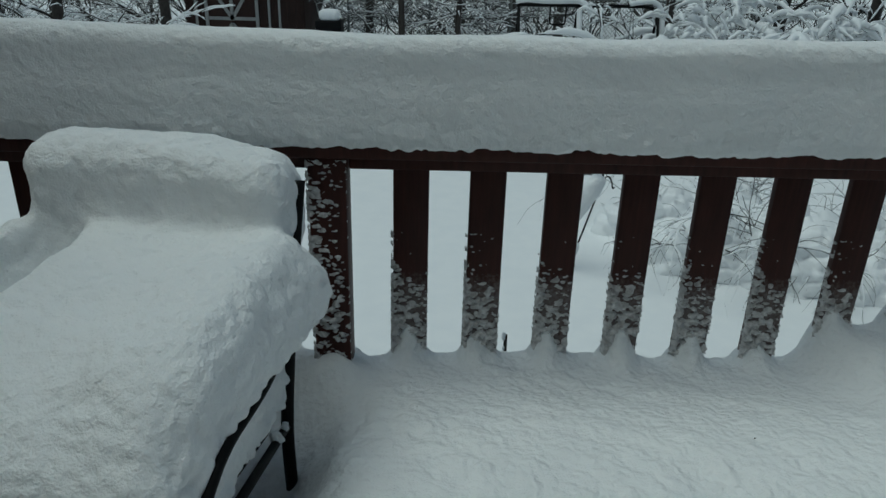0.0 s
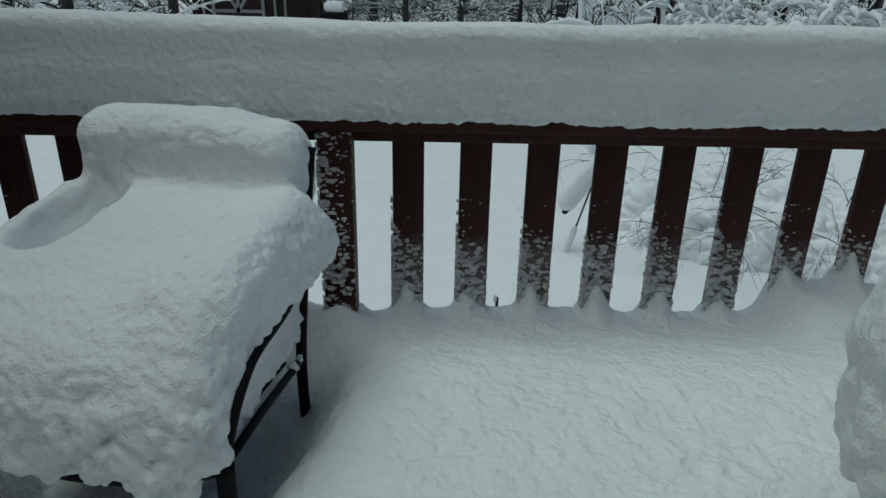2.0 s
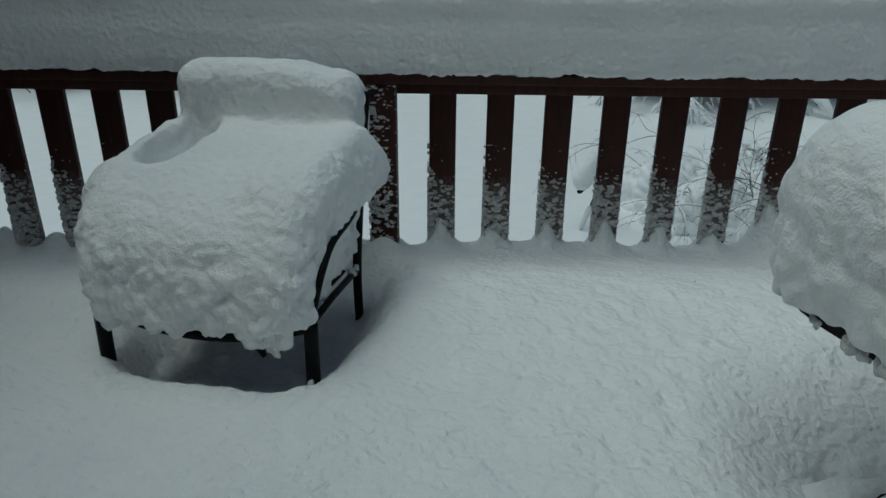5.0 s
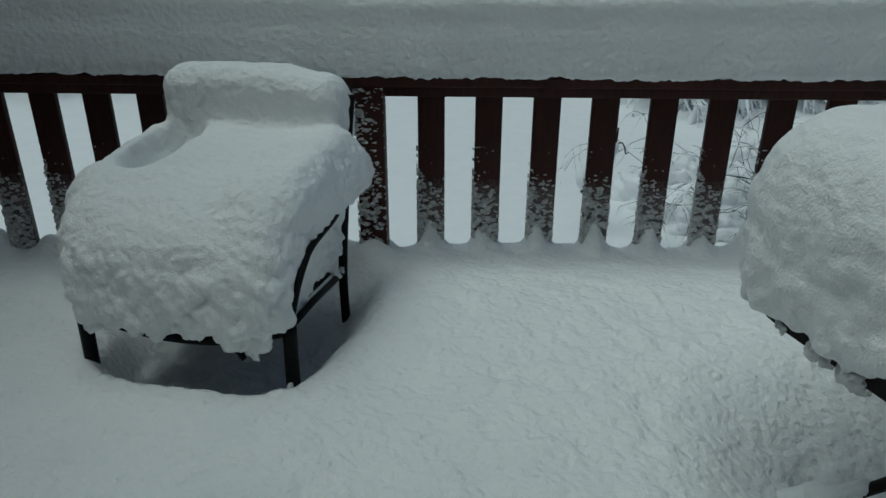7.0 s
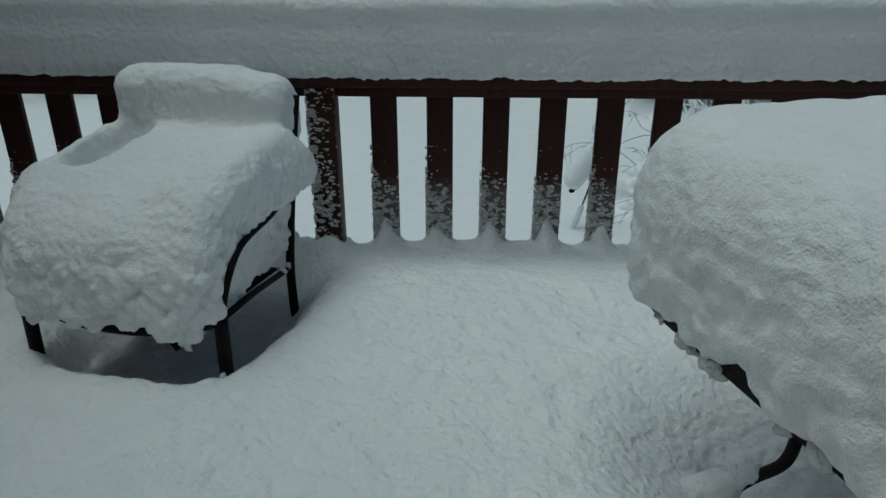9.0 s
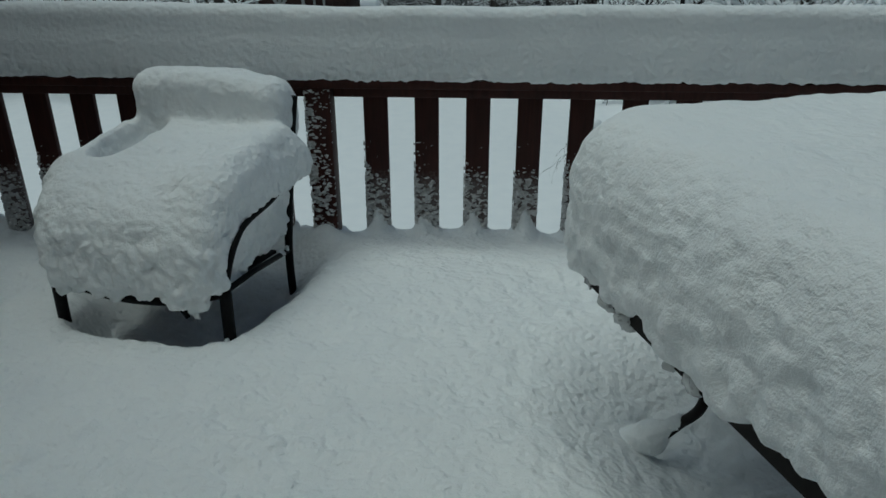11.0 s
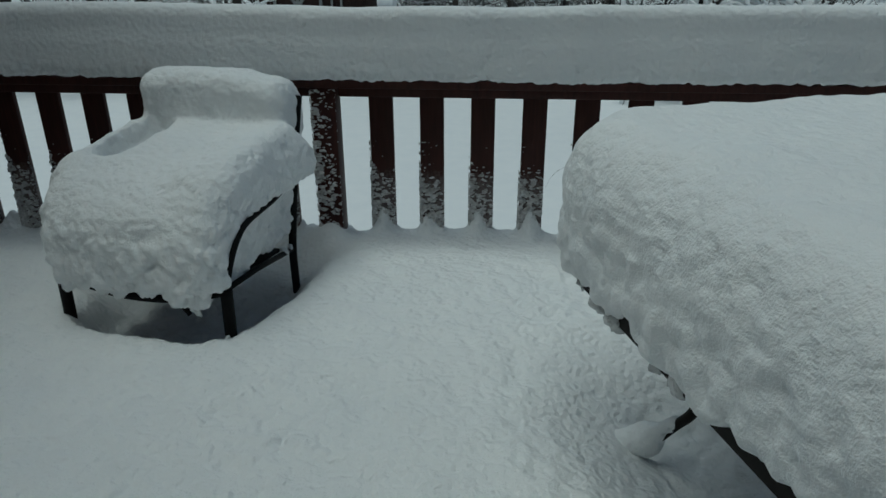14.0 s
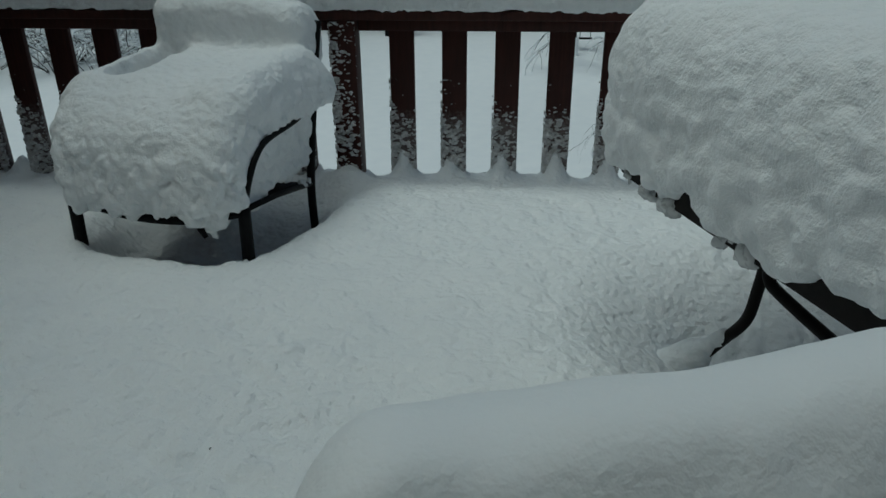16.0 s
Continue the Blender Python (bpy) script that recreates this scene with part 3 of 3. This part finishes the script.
clump = part("snow_clump", body(leg_snow, (0.60, -1.40, 0.12), (0.98, -1.05, 0.46), 0.006, 2, lambda p, n: 0.005 * lumps(p, 0.05) + 0.003 * domes(p, 0.02)), SNOW)
tagged(clump, "small clump of white snow caught on a table leg", "snow")


def ice_material():
    m, n, l, b, co = material("grey_ice")
    g = noise_node(n, l, co.outputs["Object"], 70, 4)
    c = ramp(n, l, g.outputs["Fac"], [(0.30, (0.34, 0.34, 0.34)), (0.46, (0.84, 0.85, 0.85))])
    l.new(c.outputs["Color"], b.inputs["Base Color"])
    b.inputs["Roughness"].default_value, b.inputs["Transmission Weight"].default_value = 0.25, 0.35
    return m


ICE = ice_material()
for u, w, size in ((0.240, 0.004, 0.018), (0.318, 0.003, 0.020), (0.300, 0.004, 0.014), (0.50, 0.006, 0.014), (0.53, 0.006, 0.016), (0.265, 0.006, 0.012), (0.335, 0.006, 0.014), (0.47, 0.004, 0.013), (0.17, 0.004, 0.012)):
    mesh = body(lambda p: blend(ellipsoid(p, (0, 0, -0.3 * size), (0.55 * size, 0.8 * size, size)), ellipsoid(p, (0, 0.5 * size, 0.5 * size), (0.4 * size, 0.9 * size, 0.6 * size)), 0.01), (-0.05, -0.07, -0.07), (0.05, 0.09, 0.06), 0.005, 1, lambda p, n: 0.020 * lumps(p + u * 9, 0.016))
    ice = part("ice_clump", mesh, ICE)
    at = TABLE_M @ Vector((w, -u, 0.738))
    ice.location = at
    ice.rotation_euler = (0, 0, math.atan2(TABLE_V[1], TABLE_V[0]))
    tagged(ice, "grey lump of ice hanging from the table rim", "ice", "ice on the table rim")
for at, turn in (((0.893, -1.362, 0.622), -90), ((0.892, -1.356, 0.596), -90), ((0.935, -1.368, 0.588), 90), ((0.934, -1.362, 0.570), 90)):
    bolt = part("bolt", tube([(0, 0, 0), (0, 0, 0.007), (0, 0, 0.008), (0, 0, 0.016)], (0.008, 0.008, 0.0055, 0.0055), 6), BRONZE, table, smooth=False)
    bolt.matrix_world = Matrix.Translation(at) @ Matrix.Rotation(radians(turn), 4, "Y")


# ---- snow crust on the railing ----
def crust(width, z0, z1, cover, seed, size=2.2, left=0.007):
    xs, zs = np.arange(-left, width + 0.003, 0.0027), np.arange(z0, z1, 0.0027)
    gx, gz = np.meshgrid(xs, zs, indexing="ij")
    p = np.stack([gx, 0 * gx + seed * 3.1, gz], -1)
    bend = p + 0.010 * np.stack([lumps(p, 0.03), 0 * gx, lumps(p + 5, 0.03)], -1)
    flat = bend * np.array((0.8, 1, 1.5))
    t = cover(gx, gz) + size * (domes(flat, 0.019) + 0.6 * domes(flat, 0.010)) + 0.8 * (value_noise(p / 0.06 + 4) - 0.5) + 0.35 * (value_noise(p / 0.005) - 0.5)
    depth = np.where(t > 0, 0.015 * np.clip(t, 0, 1.2) ** 0.7, 0.006 * t) - 0.0012 + 0.0012 * (value_noise(p / 0.006 + 9) - 0.5)
    y = -depth
    edge = smoothstep(0.0, -left, gx)
    y = y + edge * (0.012 + 0 * y)
    v = np.stack([gx, y, gz], -1).reshape(-1, 3)
    a, b = len(xs), len(zs)
    i = (np.arange(a - 1)[:, None] * b + np.arange(b - 1)[None])
    keep = (t[:-1, :-1] > -0.25).reshape(-1)
    i = i.reshape(-1)[keep]
    return v.tolist(), [], np.stack([i, i + b, i + b + 1, i + 1], -1).tolist()


def baluster_cover(x, z):
    return -1.10 + 0.90 * smoothstep(0.62, 0.47, z) + 0.38 * smoothstep(0.50, 0.36, z) - 0.30 * smoothstep(0.050, 0.089, x) + 0.35 * smoothstep(0.025, 0.0, x)


crusts = []
for k in range(5):
    data = crust(0.089, 0.2, 0.66, baluster_cover, k)
    me = bpy.data.meshes.new("snow_crust")
    me.from_pydata(*data)
    me.polygons.foreach_set("use_smooth", [True] * len(me.polygons))
    me.materials.append(FROST)
    crusts.append(me)
balusters = [o for o in railing.children if o.name.split(".")[0] == "baluster"]
for k, b in enumerate(balusters):
    ob = new("snow_crust", crusts[(3 * k) % 5])
    ob.parent = b
    ob["label"] = "white snow crusted on the lower half"
post = next(o for o in railing.children if o.name == "post")
ob = part("snow_crust", crust(0.089, 0.2, 0.87, lambda x, z: -0.27 + 0.25 * smoothstep(0.04, 0.0, x) - 0.4 * smoothstep(0.06, 0.085, x), 9, 2.0), FROST, post, "scattered lumps of snow")
ob.location = (-0.193, -0.092, 0.0)


# ---- yard: bushes, trees, swing set, shed, fence ----
DARKBARK = wood_material("dark_bark", (0.010, 0.009, 0.008), (0.035, 0.030, 0.026), (20, 20, 4))
SHED = wood_material("shed_boards", (0.020, 0.010, 0.008), (0.045, 0.022, 0.017), (25, 25, 2))
TRIM = wood_material("weathered_trim", (0.25, 0.25, 0.25), (0.42, 0.42, 0.41), (20, 20, 4))
GALV = metal_material("galvanised_wire", (0.16, 0.17, 0.17), 0.5, 0.6)


def grow(rng, start, way, length, radius, droop, depth, wood, snow, weight, pieces=8):
    """One branch with its twigs; wood and snow collect verts and faces. weight: how much snow it carries."""
    pts, p, d = [np.array(start, float)], np.array(start, float), np.array(way, float)
    d /= np.linalg.norm(d)
    for k in range(pieces):
        d = d + np.array((rng.normal(0, 0.16), rng.normal(0, 0.16), rng.normal(0, 0.10) - droop))
        d /= np.linalg.norm(d)
        p = p + d * length / pieces
        pts.append(p)
    pts = np.array(pts)
    rad = radius * np.linspace(1, 0.35, len(pts))
    tube_data(pts, rad, 5 if radius > 0.012 else 4, *wood)
    level = np.abs(np.gradient(pts, axis=0)[:, 2]) / (length / pieces)
    if weight > 0 and level.min() < 0.85 and (weight > 0.03 or rng.rand() < 0.6):
        lo = int(rng.randint(0, 3))
        run = pts[lo:] + 0
        thick = (rad[lo:] * 0.6 + weight * (0.5 + rng.rand(len(run)) if weight < 0.04 else 0.15 + 1.7 * rng.rand(len(run)))) * np.clip(1.15 - level[lo:], 0.25, 1)
        thick[0] *= 0.3
        thick[-1] *= 0.4
        run[:, 2] += rad[lo:] + 0.55 * thick
        tube_data(run, thick, 5, *snow, squash=0.8)
    if depth > 0:
        for k in range(int(rng.randint(3, 6))):
            j = int(rng.randint(2, len(pts)))
            side = rng.normal(0, 1, 3)
            side[2] = abs(side[2]) * 0.4 - 0.1
            t = pts[min(j + 1, len(pts) - 1)] - pts[j - 1]
            grow(rng, pts[j], t / (np.linalg.norm(t) + 1e-9) + 0.9 * side / np.linalg.norm(side), length * rng.uniform(0.35, 0.6), radius * 0.55, droop * 1.2, depth - 1, wood, snow, weight * 0.75, 6)


def bush(x, y, height, stems, seed, weight, lean=(0, 0), droop=0.10, mat=None, thick=0.012, label="bare bush with snow lying along its thin twigs", group="snowy bushes"):
    rng = np.random.RandomState(seed)
    z = float(yard_height(np.array([x]), np.array([y]))[0])
    wood, snow = ([], []), ([], [])
    for k in range(stems):
        a = rng.uniform(0, 2 * math.pi)
        way = (0.75 * math.cos(a) + lean[0], 0.75 * math.sin(a) + lean[1], rng.uniform(0.7, 1.5))
        grow(rng, (0.15 * math.cos(a), 0.15 * math.sin(a), -0.1), way, height * rng.uniform(0.7, 1.3), thick, droop, 2, wood, snow, weight)
    ob = thing("bush", (x, y, z), label, "bush", group)
    part("brushwood", (wood[0], [], wood[1]), mat or DARKBARK, ob)["kind"] = "stuff"
    part("snow_load", (snow[0], [], snow[1]), SNOW_FAR, ob, "snow on the twigs")["kind"] = "stuff"
    return ob


def tree(x, y, height, radius, seed, weight=0.015):
    rng = np.random.RandomState(seed)
    z = float(yard_height(np.array([x]), np.array([y]))[0])
    trunk, wood, snow = ([], []), ([], []), ([], [])
    pts = smooth_line([(rng.normal(0, 0.04) * k, rng.normal(0, 0.04) * k, -0.3 + (height + 0.3) * k / 5) for k in range(6)], 4)
    rad = radius * np.linspace(1.15, 0.3, len(pts))
    rad[0] *= 1.35
    tube_data(pts, rad, 9, *trunk)
    for k in range(12):
        j = int(rng.randint(3, len(pts)))
        a = rng.uniform(0, 2 * math.pi)
        grow(rng, pts[j], (math.cos(a), math.sin(a), rng.uniform(0.1, 0.7)), rng.uniform(1.0, 2.4), radius * 0.28, 0.03, 2 if k < 8 else 1, wood, snow, weight)
    ob = thing("tree", (x, y, z), "dark bare tree trunk with snow on its branches", "tree", "bare trees")
    part("trunk", (trunk[0], [], trunk[1]), BARK, ob)
    part("brushwood", (wood[0], [], wood[1]), DARKBARK, ob)["kind"] = "stuff"
    part("snow_load", (snow[0], [], snow[1]), SNOW_FAR, ob, "snow on the branches")["kind"] = "stuff"


# arching shrubs close behind the railing, over a mound of fallen snow
for k, (x, y, h, lean) in enumerate(((3.15, 4.8, 1.25, (-0.35, -0.1)), (2.9, 5.5, 1.0, (-0.1, 0.0)), (3.9, 4.5, 1.25, (-0.3, 0.0)))):
    ob = bush(x, y, h, 15, 3 + k, 0.012, lean, 0.13, thick=0.007, label="arching shrub bowed down under thick snow", group="bowed shrubs")

    def mound(p):
        return blend(ellipsoid(p, (0, 0, -0.05), (0.95, 0.75, 0.42)), blend(ellipsoid(p, (-0.35, -0.15, 0.25), (0.38, 0.34, 0.26)), ellipsoid(p, (0.30, 0.1, 0.3), (0.45, 0.36, 0.28)), 0.1), 0.15)

    part("snow_mound", body(mound, (-1.2, -1.0, -0.1), (1.2, 1.0, 0.85), 0.024, 1, lambda p, n: 0.22 * lumps(p, 0.30) + 0.13 * domes(p * np.array((1, 1, 1.6)), 0.16) + 0.04 * domes(p, 0.06)), SNOW_FAR, ob, "lumpy mound of snow")
# thicket
rng = np.random.RandomState(21)
for k in range(12):
    bush(4.3 + 0.46 * k + rng.uniform(-0.2, 0.2), rng.uniform(11.0, 13.5), rng.uniform(1.7, 2.4), 14, 30 + k, rng.uniform(0.055, 0.10), (0, -0.15), 0.16, thick=0.016, label="evergreen thicket weighed down by heavy snow", group="snowy thicket")
# far wood's edge
for k in range(17):
    bush(-19 + 2.1 * k + rng.uniform(-0.5, 0.5), rng.uniform(23, 27), rng.uniform(3.0, 4.2), 8, 130 + k, 0.022, (0, 0), 0.03, mat=DARKBARK, thick=0.035)
# thin twigs before the fence and along the wood's edge
for k, x in enumerate((-1.5, -0.9, -0.2, 0.35, 0.9, 1.5)):
    bush(1.35 * x, 17.6 + 0.5 * ((k * 7) % 3), 2.7, 9, 50 + k, 0.02, (0, -0.1), 0.05, thick=0.012)
for k in range(16):
    bush(-14.5 + 0.57 * k + rng.uniform(-0.2, 0.2), rng.uniform(10.9, 13.0), rng.uniform(1.3, 2.1), 9, 70 + k, 0.034, (0, 0), 0.06, thick=0.012)
for k in range(20):
    bush(-11 + 1.15 * k + rng.uniform(-0.3, 0.3), rng.uniform(18, 22), rng.uniform(1.8, 2.8), 9, 90 + k, 0.022, (0, 0), 0.05, mat=BARK, thick=0.02)
for k, (x, y, r) in enumerate(((-7.0, 12.4, 0.11), (-5.05, 12.5, 0.10), (-0.6, 15.2, 0.07), (0.6, 15.6, 0.065), (-8.6, 13.2, 0.12), (-1.6, 18.0, 0.10), (2.2, 18.2, 0.11), (3.4, 17.5, 0.13), (5.4, 15.0, 0.10), (7.2, 13.4, 0.12), (9.5, 14.0, 0.13), (-11.5, 14.5, 0.14), (-9.8, 18, 0.13), (0.9, 21.0, 0.14), (6.1, 19.0, 0.13), (-3.6, 20.0, 0.15), (11.5, 17.5, 0.15), (-14.0, 17.0, 0.14))):
    tree(x, y, 7.5, r, 200 + k)

# swing set
swing = thing("swing_set", (2.92, 12.6, -1.38), "dark metal swing set with snow on its bars", "swing set")
part("top_bar", tube([(-1.05, 0, 1.55), (1.05, 0, 1.57)], 0.028, 8), METAL, swing)
for x in (-1.02, -0.05, 1.28):
    for s2 in (-1, 1):
        part("leg", tube([(x, 0, 1.53), (x + 0.02, 0.55 * s2, 0.0)], 0.024, 8), METAL, swing)
part("top_bar", tube([(1.05, 0, 1.57), (1.35, 0, 1.50)], 0.028, 8), METAL, swing)
part("trapeze", tube(smooth_line([(-0.50, 0, 1.55), (-0.50, 0, 1.38), (-0.49, 0, 1.27), (-0.44, 0, 1.25), (-0.30, 0, 1.25), (-0.25, 0, 1.27), (-0.24, 0, 1.38), (-0.24, 0, 1.55)]), 0.013, 6), METAL, swing)
for x in (-0.88, -0.70, 0.15, 0.36, 0.62, 0.85):
    part("chain", tube([(x, 0, 1.55), (x - 0.02, 0, 0.45)], 0.007, 4), GALV, swing)
for x in (-0.79, 0.255, 0.735):
    part("seat", box(x - 0.18, -0.08, 0.43, x + 0.15, 0.08, 0.45), METAL, swing)
for line, r in (([(-1.07, 0, 1.60), (-0.9, 0, 1.64), (-0.6, 0, 1.62), (-0.3, 0, 1.625), (-0.05, 0, 1.63), (0.1, -0.05, 1.55), (0.2, -0.08, 1.40)], 0.05),
                ([(0.80, 0, 1.60), (1.0, 0, 1.64), (1.2, 0, 1.64), (1.33, -0.02, 1.5), (1.36, -0.1, 1.1), (1.34, -0.3, 0.5)], 0.045),
                ([(-0.03, -0.05, 1.5), (-0.02, -0.22, 1.0), (-0.02, -0.46, 0.3), (-0.02, -0.56, 0.0)], 0.045),
                ([(-1.0, -0.42, 0.5), (-1.0, -0.5, 0.2), (-1.0, -0.56, 0.0)], 0.05)):
    part("snow_load", tube(smooth_line(line), r), SNOW_FAR, swing, "snow along the bar")
swing.scale = (1.17, 1.0, 1.15)

# chain-link fence
fence = thing("fence", (0, 16.6, -1.0), "grey chain-link fence at the edge of the wood", "fence")
for k in range(9):
    part("post", tube([(-4 + 2 * k, 0, -0.2), (-4 + 2 * k, 0, 1.35)], 0.028, 8), GALV, fence)
part("top_rail", tube([(-4, 0, 1.3), (12, 0, 1.3)], 0.02, 6), GALV, fence)
mesh = ([], [])
for k in range(-12, 160):
    for s2 in (-1, 1):
        x0 = -4 + 0.1 * k
        a, b = (x0, 0.003 * s2, 0.02), (x0 + 1.26 * s2, 0.003 * s2, 1.28)
        if -4 <= min(a[0], b[0]) and max(a[0], b[0]) <= 12:
            tube_data([a, b], 0.0045, 3, *mesh)
tagged(part("wire_mesh", (mesh[0], [], mesh[1]), GALV, fence), kind="stuff")

# shed
shed = thing("shed", (-4.32, 15.0, -0.86), "dark brown wooden shed with a braced door", "shed")
part("wall", box(-1.12, 0, -0.5, 1.53, 2.4, 2.3), SHED, shed)
for x in np.arange(-1.10, 1.50, 0.16):
    part("batten", box(x, -0.025, -0.5, x + 0.03, -0.001, 2.28), SHED, shed)
v = [(-1.5, -0.3, 2.25), (1.6, -0.3, 2.25), (1.6, 1.2, 3.1), (-1.5, 1.2, 3.1), (1.6, 2.7, 2.25), (-1.5, 2.7, 2.25)]
part("roof", (v + [(a, b, c + 0.3) for a, b, c in v], [], [(0, 1, 2, 3), (3, 2, 4, 5), (9, 8, 7, 6), (11, 10, 8, 9), (0, 6, 7, 1), (5, 4, 10, 11), (0, 3, 9, 6), (3, 5, 11, 9), (1, 7, 8, 2), (2, 8, 10, 4)]), SNOW_FAR, shed, "roof under thick snow", smooth=False)
door = part("door", box(-0.68, -0.05, -0.3, 0.52, -0.027, 2.05), SHED, shed)


def trim(a, b, wide=0.07):
    a, b = np.array(a), np.array(b)
    t = (b - a) / np.linalg.norm(b - a)
    nrm = np.array((-t[1], t[0])) * wide / 2
    ring = [a + nrm, b + nrm, b - nrm, a - nrm]
    vv = [(p[0], y, p[1]) for y in (-0.075, -0.051) for p in ring]
    return vv, [], [(0, 3, 2, 1), (4, 5, 6, 7), (0, 1, 5, 4), (1, 2, 6, 5), (2, 3, 7, 6), (3, 0, 4, 7)]


for a, b in (((-0.64, 0.05), (-0.64, 2.05)), ((0.48, 0.05), (0.48, 2.05)), ((-0.08, 0.62), (-0.08, 2.05)), ((-0.6, 0.66), (0.44, 0.66)), ((-0.08, 0.66), (-0.6, 1.45)), ((-0.08, 0.66), (0.44, 1.45)), ((-0.08, 0.55), (-0.45, 0.1)), ((-0.08, 0.55), (0.3, 0.1))):
    part("brace", trim(a, b), TRIM, door, "pale weathered trim", smooth=False)
for x in (0.72, 0.95, -0.9):
    part("trim_board", box(x, -0.06, 0, x + 0.05, -0.026, 2.2), TRIM, shed)
bin_box = thing("storage_bin", (-2.13, 14.2, -1.05), "dark storage bin under a cap of snow", "bin")
part("bin_body", box(-0.27, -0.3, 0, 0.27, 0.3, 0.95, 0.03), METAL, bin_box)
cap = part("snow_cushion", body(lambda p: rounded_box(p, (0, 0, 1.04), (0.21, 0.26, 0.12), 0.09), (-0.6, -0.55, 0.75), (0.6, 0.55, 1.35), 0.04, 1, lambda p, n: 0.04 * lumps(p, 0.2)), SNOW_FAR)
cap.location = (-2.13, 14.2, -1.05)
tagged(cap, "rounded cap of snow on a storage bin", "snow")

# garden hook leaning in the yard, with a snow-laden arm
hook = thing("garden_hook", (1.42, 4.5, YARD), "thin black leaning garden hook carrying a log of snow", "garden hook")
part("rod", tube(smooth_line([(-0.02, 0, -0.1), (0.08, 0, 0.25), (0.16, 0, 0.55), (0.234, 0, 0.84), (0.243, 0, 0.95), (0.248, 0, 1.06)]), 0.009, 6), METAL, hook)
part("crook", tube(smooth_line([(0.234, 0, 0.84), (0.255, 0, 0.885), (0.277, 0, 0.909), (0.305, 0, 0.904), (0.332, 0, 0.853), (0.343, 0, 0.802), (0.364, 0, 0.813)]), 0.007, 6), METAL, hook)
part("arm", tube([(0.22, 0, 0.92), (0.10, 0, 0.66), (-0.035, 0, 0.40)], 0.009, 6), METAL, hook)
part("finial", body(lambda p: blend(ellipsoid(p, (-0.04, 0, 0.405), (0.032, 0.022, 0.024)), capsule(p, (-0.03, 0, 0.41), (0.015, 0, 0.425), 0.007), 0.01), (-0.1, -0.05, 0.35), (0.04, 0.05, 0.46), 0.007, 1), METAL, hook, "dark leaf-shaped end of the arm")


def hook_snow(p):
    d = capsule(p, (0.135, 0.02, 0.775), (-0.02, 0.02, 0.52), 0.105)
    d = blend(d, capsule(p, (0.20, 0.01, 0.86), (0.135, 0.02, 0.775), 0.07), 0.05)
    d = np.minimum(d, ellipsoid(p, (0.175, 0.02, 1.06), (0.065, 0.06, 0.085)))
    return np.minimum(d, capsule(p, (0.075, 0, 0.235), (-0.02, 0, -0.06), 0.032))


part("snow_load", body(hook_snow, (-0.2, -0.16, -0.12), (0.36, 0.18, 1.20), 0.014, 2, lambda p, n: 0.014 * lumps(p, 0.08)), SNOW, hook, "snow lying on the arm and rod")

# dark specks of bark blown onto the deck snow
for x, y, turn in ((0.793, -0.443, 25), (-0.028, -1.714, 80)):
    z = float(deck_height(np.array([x]), np.array([y]))[0])
    chip = part("bark_chip", tube(smooth_line([(-0.004, 0, 0), (0, 0.001, 0.0012), (0.0045, 0, 0.0005)], 3), (0.0006, 0.0011, 0.0014, 0.0016, 0.0014, 0.0009, 0.0005), 6), DARKBARK)
    chip.matrix_world = pose(x, y, z + 0.001, 0, 0, turn) @ Matrix.Scale(0.7, 4)
    tagged(chip, "tiny dark chip of bark lying on the snow", "bark chip", "bark chips")

# thin stake standing in the yard just beyond the deck
stake = thing("garden_stake", (0.360, 0.45, YARD), "thin dark garden stake capped with snow below the deck", "stake")
part("rod", tube(smooth_line([(0.02, 0.01, -0.1), (0.008, 0, 0.6), (0.0, 0, 1.56)]), 0.006, 8), DARKBARK, stake)
part("snow_load", body(lambda p: blend(ellipsoid(p, (-0.006, 0, 0), (0.009, 0.010, 0.020)), ellipsoid(p, (-0.004, 0, -0.045), (0.007, 0.008, 0.014)), 0.006), (-0.04, -0.04, -0.09), (0.04, 0.04, 0.04), 0.005, 1, lambda p, n: 0.006 * lumps(p, 0.02)), SNOW, stake, "snow caught on the stake").location = (0, 0, 1.554)
